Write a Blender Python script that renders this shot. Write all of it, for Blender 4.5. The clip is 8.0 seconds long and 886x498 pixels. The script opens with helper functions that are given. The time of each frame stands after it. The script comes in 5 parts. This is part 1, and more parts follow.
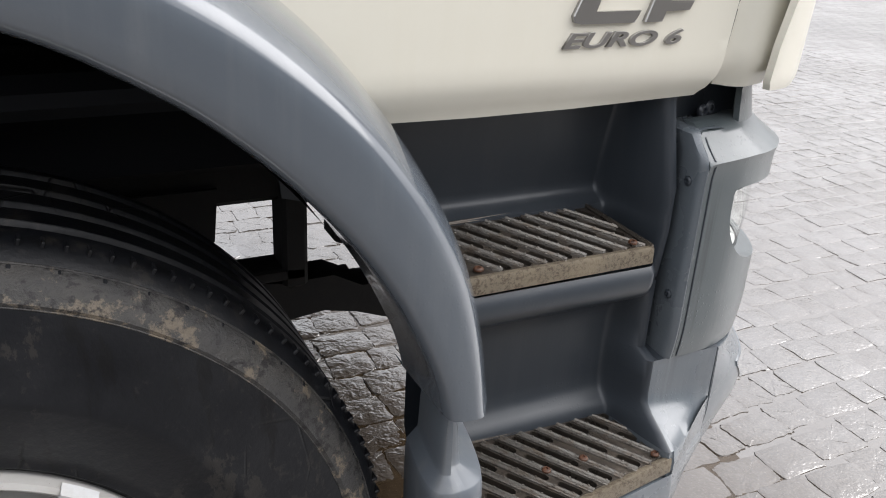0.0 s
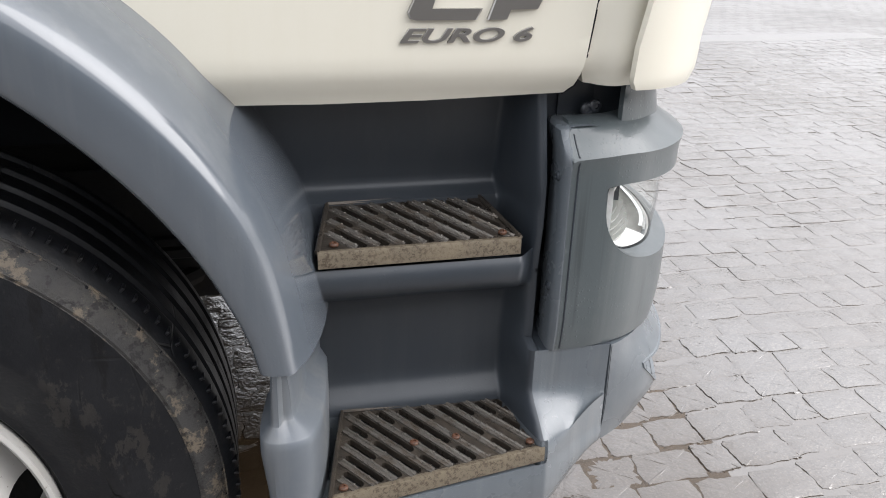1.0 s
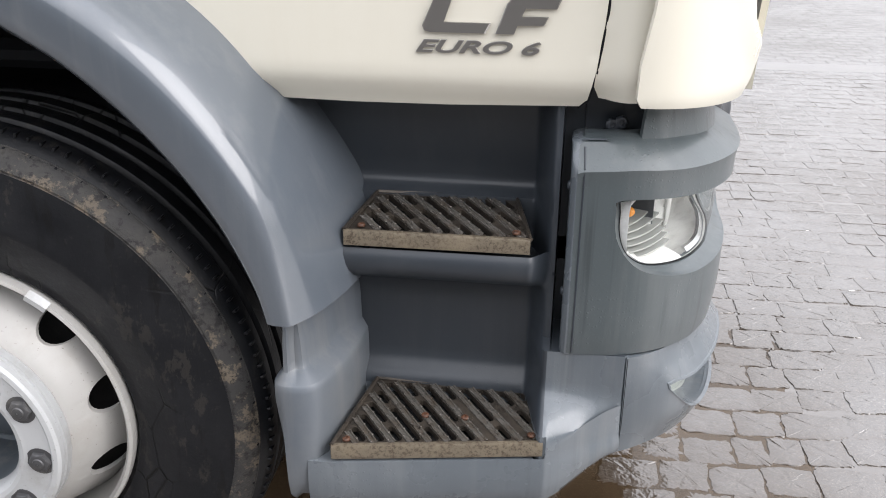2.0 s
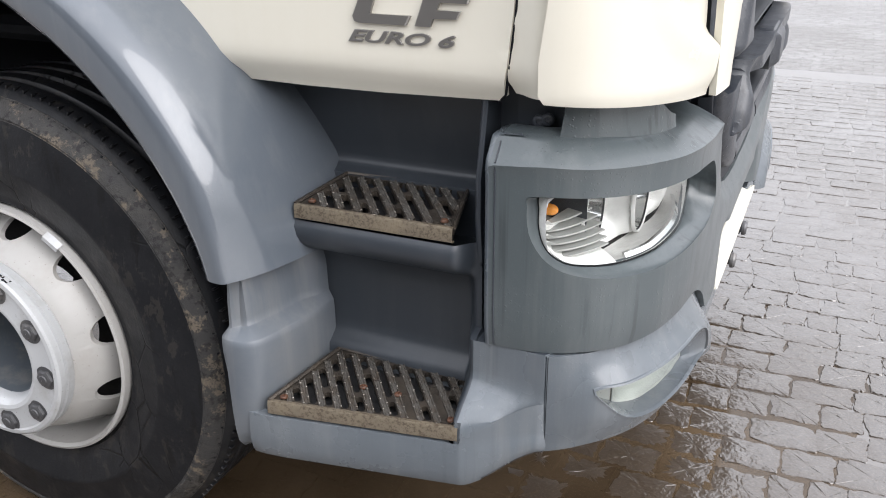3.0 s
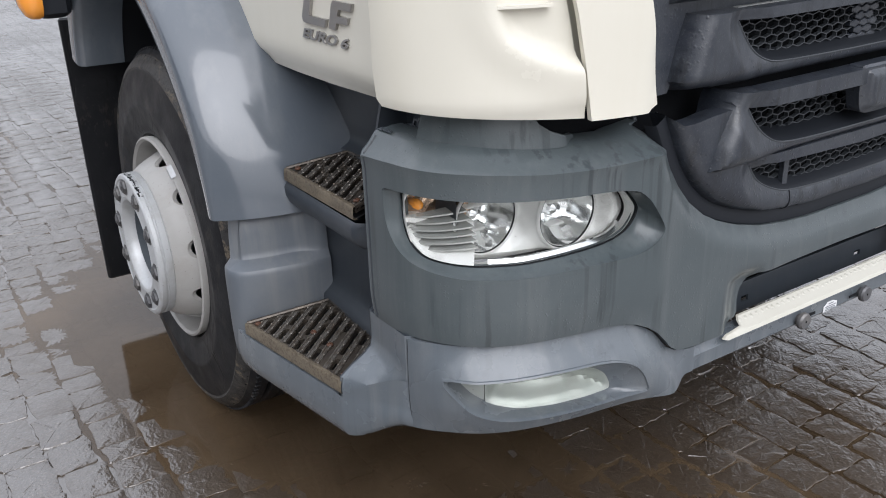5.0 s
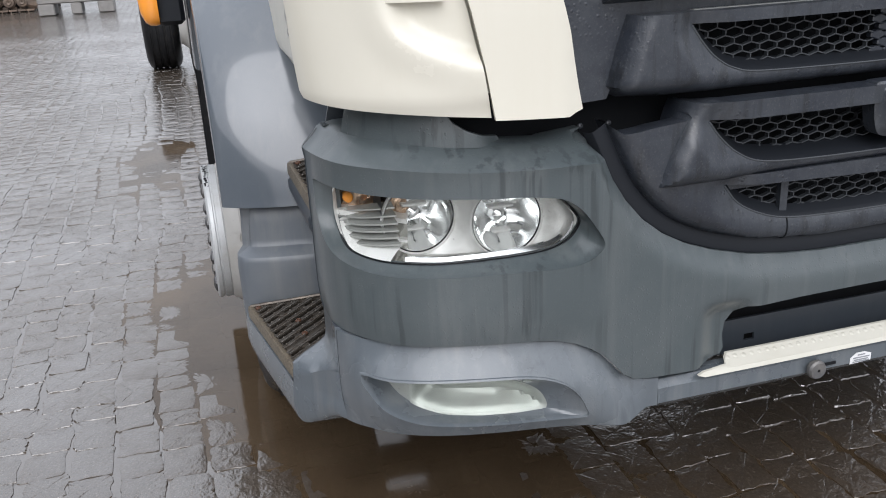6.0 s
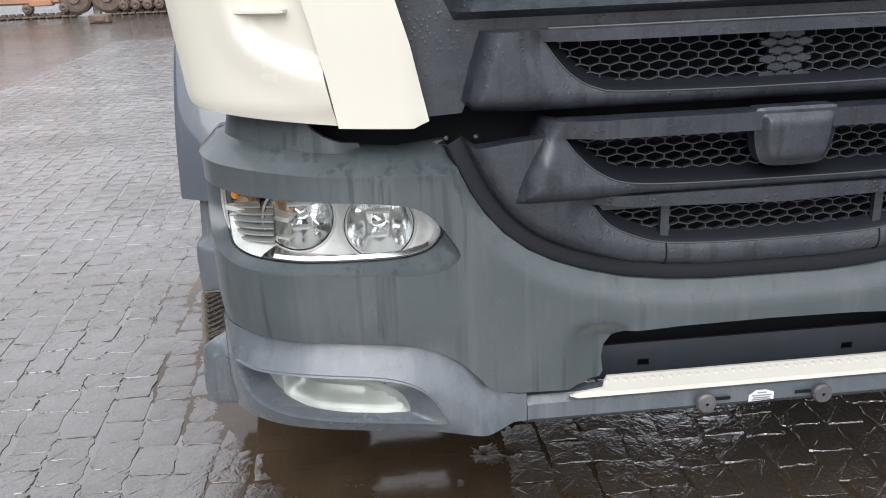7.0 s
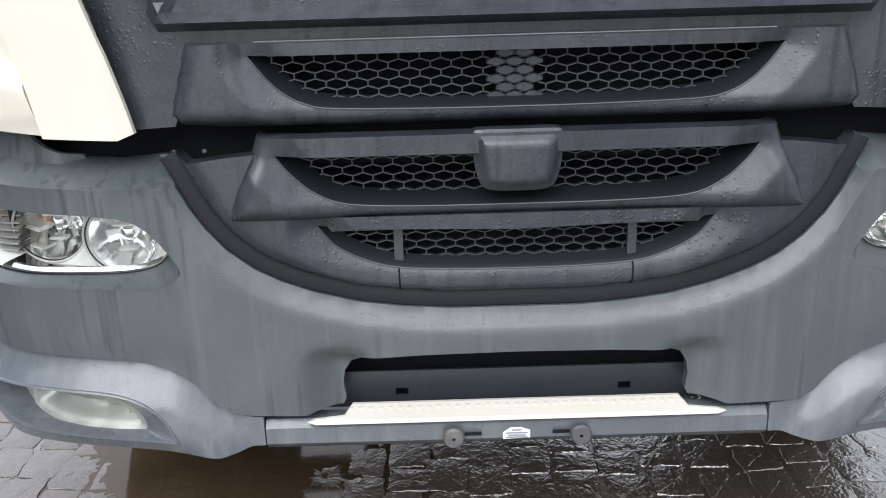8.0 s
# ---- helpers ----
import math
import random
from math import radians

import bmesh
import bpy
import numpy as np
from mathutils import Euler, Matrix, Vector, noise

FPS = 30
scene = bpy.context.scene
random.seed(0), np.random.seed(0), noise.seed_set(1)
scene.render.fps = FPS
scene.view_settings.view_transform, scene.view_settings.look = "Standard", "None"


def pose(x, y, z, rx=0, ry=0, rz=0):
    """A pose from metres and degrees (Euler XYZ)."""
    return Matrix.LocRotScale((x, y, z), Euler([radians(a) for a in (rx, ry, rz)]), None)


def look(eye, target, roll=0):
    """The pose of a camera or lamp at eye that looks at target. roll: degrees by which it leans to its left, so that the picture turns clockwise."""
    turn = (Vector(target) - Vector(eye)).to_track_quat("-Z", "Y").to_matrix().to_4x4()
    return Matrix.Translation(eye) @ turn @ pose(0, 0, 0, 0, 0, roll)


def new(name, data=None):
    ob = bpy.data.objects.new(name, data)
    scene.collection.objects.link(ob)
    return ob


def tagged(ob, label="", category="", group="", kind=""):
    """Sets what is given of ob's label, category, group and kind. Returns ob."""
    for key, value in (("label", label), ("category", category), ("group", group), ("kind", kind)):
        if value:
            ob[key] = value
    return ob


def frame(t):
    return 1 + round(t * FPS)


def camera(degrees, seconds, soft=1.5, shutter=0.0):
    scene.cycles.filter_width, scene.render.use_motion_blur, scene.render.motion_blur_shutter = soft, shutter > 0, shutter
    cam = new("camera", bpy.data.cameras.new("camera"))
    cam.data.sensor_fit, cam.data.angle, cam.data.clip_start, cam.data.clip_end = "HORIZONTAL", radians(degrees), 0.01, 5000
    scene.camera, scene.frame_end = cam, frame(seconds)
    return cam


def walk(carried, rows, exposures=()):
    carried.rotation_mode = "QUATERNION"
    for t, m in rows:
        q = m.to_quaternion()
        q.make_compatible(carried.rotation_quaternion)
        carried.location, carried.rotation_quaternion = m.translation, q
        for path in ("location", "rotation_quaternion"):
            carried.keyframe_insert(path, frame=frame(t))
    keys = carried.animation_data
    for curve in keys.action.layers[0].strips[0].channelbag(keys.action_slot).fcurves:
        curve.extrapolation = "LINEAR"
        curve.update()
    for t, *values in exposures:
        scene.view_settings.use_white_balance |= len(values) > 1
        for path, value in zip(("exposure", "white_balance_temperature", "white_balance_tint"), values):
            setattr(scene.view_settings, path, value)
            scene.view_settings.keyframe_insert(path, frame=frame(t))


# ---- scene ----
cam = camera(53.6, 8.0, soft=1.0)
PATH = [
    (0, (-1.117, -1.966, 1.376), (-0.295, -0.342, 0.548), 3.2),
    (0.5, (-0.925, -2.112, 1.365), (-0.194, -0.445, 0.537), 2.7),
    (1, (-0.717, -2.21, 1.398), (-0.278, -0.445, 0.565), 1.9),
    (1.5, (-0.504, -2.319, 1.428), (-0.427, -0.508, 0.584), 1.0),
    (1.7, (-0.423, -2.372, 1.429), (-0.477, -0.551, 0.603), 0.8),
    (2.8, (0.158, -2.299, 1.406), (-0.513, -0.59, 0.614), -0.6),
    (3, (0.24, -2.289, 1.417), (-0.519, -0.622, 0.613), -0.6),
    (3.5, (0.494, -2.263, 1.45), (-0.531, -0.753, 0.631), -0.8),
    (4, (0.692, -2.155, 1.454), (-0.518, -0.789, 0.636), -1.5),
    (4.5, (0.908, -1.953, 1.457), (-0.424, -0.7, 0.647), -1.6),
    (4.7, (0.986, -1.883, 1.457), (-0.427, -0.72, 0.651), -1.5),
    (5.8, (1.346, -1.362, 1.361), (-0.434, -0.783, 0.656), -2.9),
    (6, (1.367, -1.256, 1.361), (-0.436, -0.745, 0.662), -2.9),
    (6.5, (1.431, -1.022, 1.355), (-0.416, -0.682, 0.669), -2.8),
    (7, (1.521, -0.752, 1.352), (-0.357, -0.582, 0.684), -2.3),
    (7.5, (1.531, -0.459, 1.326), (-0.359, -0.418, 0.672), -2.0),
    (8, (1.503, -0.127, 1.323), (-0.396, -0.128, 0.695), -1.7),
]
walk(cam, [(t, look(eye, target, roll)) for t, eye, target, roll in PATH],
     exposures=[(0, 0.88, 6350, 12), (1, 0.97, 6350, 12), (1.5, 1.02, 6350, 13), (3, 0.98, 6280, 13), (3.5, 0.87, 6230, 13), (4, 0.73, 6150, 13), (4.5, 0.50, 6080, 13), (6, 0.38, 6140, 12), (6.5, 0.40, 6160, 12), (7, 0.53, 6160, 12), (8, 0.66, 6150, 12)])

# ---- light ----
SUN_EL, SUN_ROT = 38.0, 106.0
world = bpy.data.worlds.new("overcast_sky")
scene.world = world
world.use_nodes = True
wn = world.node_tree
wn.nodes.clear()
w_out = wn.nodes.new("ShaderNodeOutputWorld")
w_bg = wn.nodes.new("ShaderNodeBackground")
w_sky = wn.nodes.new("ShaderNodeTexSky")
w_hsv = wn.nodes.new("ShaderNodeHueSaturation")
w_sky.sky_type = "NISHITA"
w_sky.sun_disc = False
w_sky.sun_elevation = radians(SUN_EL)
w_sky.sun_rotation = radians(SUN_ROT)
w_sky.air_density, w_sky.dust_density, w_sky.ozone_density = 1.0, 7.0, 1.0
w_hsv.inputs["Saturation"].default_value = 0.30
w_bg.inputs["Strength"].default_value = 0.59
w_gam = wn.nodes.new("ShaderNodeGamma")
w_gam.inputs["Gamma"].default_value = 0.24
# a clouded sky: brighter towards the zenith
w_co = wn.nodes.new("ShaderNodeTexCoord")
w_xyz = wn.nodes.new("ShaderNodeSeparateXYZ")
w_up = wn.nodes.new("ShaderNodeMapRange")
w_up.inputs["From Min"].default_value, w_up.inputs["From Max"].default_value = 0.05, 0.95
w_up.inputs["To Min"].default_value, w_up.inputs["To Max"].default_value = 0.8, 1.9
w_mul = wn.nodes.new("ShaderNodeVectorMath")
w_mul.operation = "SCALE"
wn.links.new(w_co.outputs["Generated"], w_xyz.inputs[0])
wn.links.new(w_xyz.outputs["Z"], w_up.inputs["Value"])
wn.links.new(w_up.outputs[0], w_mul.inputs["Scale"])
wn.links.new(w_sky.outputs["Color"], w_gam.inputs["Color"])
wn.links.new(w_gam.outputs["Color"], w_hsv.inputs["Color"])
wn.links.new(w_hsv.outputs["Color"], w_mul.inputs[0])
wn.links.new(w_mul.outputs[0], w_bg.inputs["Color"])
wn.links.new(w_bg.outputs["Background"], w_out.inputs["Surface"])

sun = new("sun", bpy.data.lights.new("sun", "SUN"))
sun.data.energy, sun.data.angle, sun.data.color = 1.1, radians(50), (1.0, 0.97, 0.93)
_r, _e = radians(SUN_ROT), radians(SUN_EL)
sun.matrix_world = look((12 * math.sin(_r) * math.cos(_e), 12 * math.cos(_r) * math.cos(_e), 12 * math.sin(_e)), (0, 0, 0))


# ---- materials ----
class Nodes:
    """A small node builder round one Principled surface."""

    def __init__(self, name, colour, rough=0.5, metal=0.0, spec=0.5):
        self.mat = bpy.data.materials.new(name)
        self.mat.use_nodes = True
        self.tree = self.mat.node_tree
        self.b = self.tree.nodes["Principled BSDF"]
        self.b.inputs["Base Color"].default_value = (*colour, 1)
        self.b.inputs["Roughness"].default_value = rough
        self.b.inputs["Metallic"].default_value = metal
        self.b.inputs["Specular IOR Level"].default_value = spec
        self.colour, self.rough = None, None

    def add(self, kind, **values):
        n = self.tree.nodes.new("ShaderNode" + kind)
        for k, v in values.items():
            n.inputs[k.replace("_", " ")].default_value = v
        return n

    def link(self, a, b):
        self.tree.links.new(a, b)

    def coords(self, scale=(1, 1, 1)):
        g = self.add("NewGeometry")
        m = self.add("Mapping")
        m.inputs["Scale"].default_value = scale
        self.link(g.outputs["Position"], m.inputs["Vector"])
        return m.outputs["Vector"]

    def noise(self, scale, detail=4.0, rough=0.55, stretch=(1, 1, 1)):
        n = self.add("TexNoise", Scale=scale, Detail=detail, Roughness=rough)
        self.link(self.coords(stretch), n.inputs["Vector"])
        return n.outputs["Fac"]

    def ramp(self, fac, lo, hi, a=0.0, b=1.0):
        n = self.add("MapRange")
        n.inputs["From Min"].default_value, n.inputs["From Max"].default_value = lo, hi
        n.inputs["To Min"].default_value, n.inputs["To Max"].default_value = a, b
        self.link(fac, n.inputs["Value"])
        return n.outputs["Result"]

    def math(self, op, a, b):
        n = self.tree.nodes.new("ShaderNodeMath")
        n.operation = op
        for i, v in enumerate((a, b)):
            if isinstance(v, (int, float)):
                n.inputs[i].default_value = v
            else:
                self.link(v, n.inputs[i])
        return n.outputs[0]

    def tint(self, fac, colour):
        """Lay a colour over what is there, by fac."""
        m = self.tree.nodes.new("ShaderNodeMix")
        m.data_type = "RGBA"
        if self.colour is None:
            m.inputs["A"].default_value = self.b.inputs["Base Color"].default_value[:]
        else:
            self.link(self.colour, m.inputs["A"])
        m.inputs["B"].default_value = (*colour, 1)
        self.link(fac, m.inputs["Factor"])
        self.colour = m.outputs["Result"]
        self.link(self.colour, self.b.inputs["Base Color"])
        return self

    def gloss(self, fac, lo, hi):
        self.link(self.ramp(fac, 0, 1, lo, hi), self.b.inputs["Roughness"])
        return self

    def drops(self, scale, size, strength, dist):
        """Standing rain drops as small domes, unevenly spread."""
        v = self.add("TexVoronoi", Scale=scale, Randomness=1.0)
        self.link(self.coords(), v.inputs["Vector"])
        dome = self.ramp(v.outputs["Distance"], 0.0, size, 1, 0)
        where = self.ramp(self.noise(5.0, 4.0, 0.6), 0.42, 0.62)
        odd = self.add("SeparateColor")
        self.link(v.outputs["Color"], odd.inputs["Color"])
        pick = self.ramp(odd.outputs[0], 0.45, 0.55)
        return self.bump(self.math("MULTIPLY", dome, self.math("MULTIPLY", where, pick)), strength, dist)

    def bump(self, height, strength=0.3, distance=0.01):
        n = self.add("Bump", Strength=strength, Distance=distance)
        self.link(height, n.inputs["Height"])
        if self.b.inputs["Normal"].links:
            self.link(self.b.inputs["Normal"].links[0].from_socket, n.inputs["Normal"])
        self.link(n.outputs["Normal"], self.b.inputs["Normal"])
        return self


def painted(name, colour, rough, dirt, streak=0.35, flake=0.15, drops=0.25, coat=0.0, wet=0.0):
    """Painted panel with run-down water streaks, faint dirt and drops."""
    n = Nodes(name, colour, rough)
    run = n.ramp(n.noise(24.0, 5.0, 0.6, (1, 1, 0.06)), 0.5, 0.75, 0, streak)
    n.tint(run, dirt)
    n.tint(n.ramp(n.noise(5.0, 6.0, 0.65), 0.45, 0.8, 0, streak * 0.8), dirt)
    if wet:
        runs = n.math("MULTIPLY", n.ramp(n.noise(46.0, 3.0, 0.55, (1, 1, 0.03)), 0.56, 0.64), n.ramp(n.noise(4.5, 3.0, 0.5, (1, 1, 0.7)), 0.44, 0.58))
        n.tint(n.math("MULTIPLY", runs, wet), tuple(c * 0.55 for c in colour))
        n.tint(n.ramp(n.noise(420.0, 3.0, 0.7), 0.60, 0.72, 0, 0.35), tuple(min(1.0, c * 1.9) for c in colour))
    n.tint(n.ramp(n.noise(260.0, 2.0), 0.62, 0.75, 0, flake), tuple(c * 0.6 for c in colour))
    n.gloss(n.noise(9.0, 5.0), rough * 0.75, min(1.0, rough * 1.45))
    if drops > 0.1:
        n.drops(170.0, 0.36, min(1.0, drops * 1.6), 0.0009)
    n.bump(n.noise(3.0, 2.0), 0.05, 0.01)
    n.b.inputs["Coat Weight"].default_value, n.b.inputs["Coat Roughness"].default_value, n.b.inputs["Coat IOR"].default_value = coat, 0.06, 1.5
    return n.mat


CREAM = painted("cream_paint", (0.675, 0.647, 0.558), 0.22, (0.62, 0.58, 0.47), 0.18, 0.03, 0.02)
GREY = painted("grey_bumper_paint", (0.066, 0.080, 0.085), 0.32, (0.125, 0.135, 0.137), 0.5, 0.15, 0.6, 0.25, 0.75)
BLUEGREY = painted("blue_grey_paint", (0.100, 0.115, 0.129), 0.25, (0.20, 0.21, 0.214), 0.4, 0.10, 0.3, 0.35, 0.3)
ARCHGREY = painted("glossy_arch_paint", (0.092, 0.106, 0.124), 0.13, (0.16, 0.17, 0.18), 0.3, 0.05, 0.12, 0.7)
# darker than the apron's grey: the step recesses' shade is in this colour
WELLGREY = painted("step_well_shade_grey", (0.030, 0.036, 0.044), 0.34, (0.055, 0.06, 0.065), 0.35, 0.12, 0.15)


def dark_plastic():
    n = Nodes("dark_grille_plastic", (0.018, 0.022, 0.031), 0.30, 0.0, 0.5)
    n.tint(n.ramp(n.noise(6.0, 7.0, 0.75), 0.42, 0.68, 0, 0.6), (0.062, 0.069, 0.077))
    n.tint(n.ramp(n.noise(34.0, 5.0, 0.65, (1, 1, 0.05)), 0.52, 0.63, 0, 0.8), (0.011, 0.013, 0.017))
    n.tint(n.ramp(n.noise(220.0, 3.0, 0.7), 0.56, 0.72, 0, 0.4), (0.10, 0.10, 0.095))
    n.gloss(n.noise(14.0, 5.0), 0.24, 0.58)
    n.bump(n.noise(420.0, 2.0), 0.35, 0.0006)
    n.drops(120.0, 0.42, 1.0, 0.0020)
    n.b.inputs["Coat Weight"].default_value, n.b.inputs["Coat Roughness"].default_value = 0.35, 0.22
    return n.mat


DARK = dark_plastic()
BAND = Nodes("smooth_dark_band", (0.011, 0.013, 0.017), 0.55, 0.0, 0.3).mat
# plain black for plastic and seams; in the voids it stands for shade
BLACK = Nodes("black_plastic_and_void_shade", (0.008, 0.009, 0.011), 0.8, 0.0, 0.2).mat
MESHGREY = Nodes("grille_mesh_plastic", (0.048, 0.053, 0.059), 0.42).mat


def underbody():
    n = Nodes("dirty_black_chassis", (0.016, 0.016, 0.017), 0.7)
    n.tint(n.ramp(n.noise(8.0, 6.0, 0.7), 0.5, 0.8, 0, 0.5), (0.05, 0.043, 0.035))
    n.bump(n.noise(60.0, 4.0), 0.3, 0.004)
    return n.mat


CHASSIS = underbody()


def rubber():
    n = Nodes("dusty_tyre_rubber", (0.006, 0.0065, 0.008), 0.5, 0.0, 0.28)
    n.tint(n.ramp(n.noise(7.0, 6.0, 0.65), 0.45, 0.75, 0, 0.7), (0.0165, 0.0168, 0.0185))
    n.tint(n.ramp(n.noise(38.0, 4.0, 0.6, (1, 1, 0.16)), 0.58, 0.64, 0, 0.85), (0.0045, 0.0045, 0.005))
    n.tint(n.ramp(n.noise(55.0, 5.0, 0.7), 0.60, 0.70, 0, 0.3), (0.040, 0.037, 0.033))
    scuff = n.math("MULTIPLY", n.ramp(n.noise(26.0, 7.0, 0.75, (1, 1, 0.45)), 0.545, 0.575), n.ramp(n.noise(4.0, 3.0), 0.46, 0.54))
    n.tint(n.math("MULTIPLY", scuff, 0.25), (0.06, 0.053, 0.044))
    crack = n.add("TexVoronoi", Scale=16.0)
    crack.feature = "DISTANCE_TO_EDGE"
    n.link(n.coords((1, 1, 0.5)), crack.inputs["Vector"])
    line = n.math("MULTIPLY", n.ramp(crack.outputs["Distance"], 0.0, 0.03, 1, 0), n.ramp(n.noise(3.5, 3.0), 0.55, 0.62))
    n.tint(line, (0.002, 0.002, 0.002))
    n.bump(n.ramp(line, 0, 1, 1, 0), 0.5, 0.003)
    n.gloss(n.noise(12.0, 5.0), 0.16, 0.75)
    n.bump(n.noise(140.0, 4.0), 0.25, 0.002)
    n.bump(n.noise(30.0, 5.0, 0.7), 0.2, 0.003)
    return n.mat


RUBBER = rubber()


def worn_band():
    n = Nodes("worn_shoulder_rubber", (0.036, 0.035, 0.034), 0.5, 0.0, 0.35)
    n.tint(n.ramp(n.noise(9.0, 5.0, 0.7), 0.45, 0.62, 0, 0.8), (0.056, 0.052, 0.046))
    n.tint(n.ramp(n.noise(24.0, 6.0, 0.75), 0.54, 0.60, 0, 0.8), (0.15, 0.122, 0.088))
    n.tint(n.ramp(n.noise(46.0, 4.0, 0.7), 0.53, 0.60, 0, 0.9), (0.014, 0.013, 0.013))
    n.bump(n.noise(60.0, 5.0, 0.7), 0.7, 0.005)
    return n.mat


WORN = worn_band()


def silver(name, colour, rough, metal):
    n = Nodes(name, colour, rough, metal)
    n.tint(n.ramp(n.noise(11.0, 6.0, 0.7), 0.5, 0.78, 0, 0.6), (0.30, 0.28, 0.25))
    n.tint(n.ramp(n.noise(150.0, 3.0, 0.7), 0.66, 0.75, 0, 0.8), (0.12, 0.10, 0.085))
    n.gloss(n.noise(20.0, 4.0), rough * 0.8, rough * 1.5)
    n.bump(n.noise(70.0, 4.0), 0.12, 0.002)
    return n.mat


RIM = silver("white_rim_paint", (0.37, 0.362, 0.345), 0.36, 0.0)
HUB = silver("silver_hub_paint", (0.50, 0.51, 0.515), 0.36, 0.30)
BORE = silver("grey_hub_bore", (0.10, 0.115, 0.13), 0.35, 0.2)
NUT = silver("oily_wheel_nut", (0.085, 0.085, 0.088), 0.4, 0.5)
COLUMN = painted("dirty_blue_grey_plastic", (0.105, 0.119, 0.136), 0.36, (0.19, 0.192, 0.187), 0.55, 0.12, 0.1)


def tread_metal():
    n = Nodes("rusted_tread_plate", (0.066, 0.057, 0.048), 0.26, 0.6)
    n.tint(n.ramp(n.noise(18.0, 6.0, 0.7), 0.42, 0.7, 0, 0.6), (0.14, 0.115, 0.088))
    n.tint(n.ramp(n.noise(70.0, 5.0, 0.7), 0.55, 0.7, 0, 0.75), (0.055, 0.042, 0.034))
    n.gloss(n.noise(30.0, 4.0), 0.10, 0.5)
    n.bump(n.noise(160.0, 4.0, 0.7), 0.4, 0.002)
    return n.mat


TREAD = tread_metal()


def rib_metal():
    n = Nodes("worn_bright_ribs", (0.21, 0.195, 0.175), 0.22, 0.65)
    n.tint(n.ramp(n.noise(40.0, 5.0, 0.7), 0.48, 0.66, 0, 0.75), (0.14, 0.105, 0.075))
    n.tint(n.ramp(n.noise(11.0, 4.0), 0.5, 0.7, 0, 0.5), (0.11, 0.095, 0.08))
    n.tint(n.ramp(n.noise(150.0, 3.0, 0.7), 0.55, 0.65, 0, 0.7), (0.045, 0.038, 0.032))
    n.bump(n.noise(220.0, 4.0, 0.7), 0.4, 0.0015)
    return n.mat


RIBS = rib_metal()


def tread_edge():
    n = Nodes("tan_tread_edge", (0.165, 0.138, 0.100), 0.45, 0.25)
    n.tint(n.ramp(n.noise(150.0, 4.0, 0.8), 0.48, 0.60, 0, 0.85), (0.060, 0.043, 0.029))
    n.tint(n.ramp(n.noise(14.0, 4.0), 0.5, 0.75, 0, 0.6), (0.25, 0.205, 0.14))
    n.bump(n.noise(350.0, 3.0), 0.5, 0.001)
    return n.mat


TREADEDGE = tread_edge()
_n = Nodes("rusty_screw", (0.085, 0.034, 0.016), 0.6)
_n.tint(_n.ramp(_n.noise(160.0, 4.0, 0.7), 0.48, 0.62, 0, 0.8), (0.022, 0.014, 0.010))
RUST = _n.mat
DULLSATIN = silver("cloudy_fog_reflector", (0.42, 0.44, 0.41), 0.35, 0.5)
LOUVRE = silver("clear_lamp_louvres", (0.48, 0.49, 0.47), 0.2, 0.4)
GRID = silver("ribbed_lamp_grid", (0.46, 0.46, 0.42), 0.24, 0.35)
CHROME = Nodes("chrome_reflector", (0.90, 0.91, 0.91), 0.13, 1.0).mat
HOUSING = silver("silver_lamp_housing", (0.86, 0.86, 0.84), 0.30, 0.1)
BADGE = Nodes("brushed_badge_metal", (0.36, 0.35, 0.335), 0.30, 0.85).mat
# chrome with the amber bulb's reflection put into its colour
BULBREFLECT = Nodes("chrome_with_bulb_reflection", (0.80, 0.58, 0.42), 0.22, 0.9).mat
AMBER = Nodes("amber_lens", (0.95, 0.36, 0.05), 0.15).mat
PAPER = Nodes("white_sticker", (0.75, 0.75, 0.76), 0.4).mat
INK = Nodes("grey_print", (0.25, 0.26, 0.28), 0.6).mat


def clear_glass(name, tint, gloss_rough, most):
    """Thin clear cover: see-through, with a Fresnel gloss."""
    m = bpy.data.materials.new(name)
    m.use_nodes = True
    t = m.node_tree
    t.nodes.clear()
    out = t.nodes.new("ShaderNodeOutputMaterial")
    mix = t.nodes.new("ShaderNodeMixShader")
    tr = t.nodes.new("ShaderNodeBsdfTransparent")
    gl = t.nodes.new("ShaderNodeBsdfGlossy")
    lw = t.nodes.new("ShaderNodeLayerWeight")
    lw.inputs["Blend"].default_value = 0.5
    pw = t.nodes.new("ShaderNodeMath")
    pw.operation, pw.inputs[1].default_value = "POWER", 4.0
    fr = t.nodes.new("ShaderNodeMapRange")
    fr.inputs["To Min"].default_value, fr.inputs["To Max"].default_value = 0.035, most
    t.links.new(lw.outputs["Facing"], pw.inputs[0])
    t.links.new(pw.outputs[0], fr.inputs["Value"])
    tr.inputs["Color"].default_value = (*tint, 1)
    gl.inputs["Roughness"].default_value = gloss_rough
    t.links.new(fr.outputs[0], mix.inputs[0])
    t.links.new(tr.outputs[0], mix.inputs[1])
    t.links.new(gl.outputs[0], mix.inputs[2])
    t.links.new(mix.outputs[0], out.inputs["Surface"])
    return m


GLASS = clear_glass("clear_lamp_cover", (0.95, 0.96, 0.95), 0.03, 0.7)
CABGLASS = Nodes("dark_cab_glass", (0.02, 0.025, 0.03), 0.05).mat


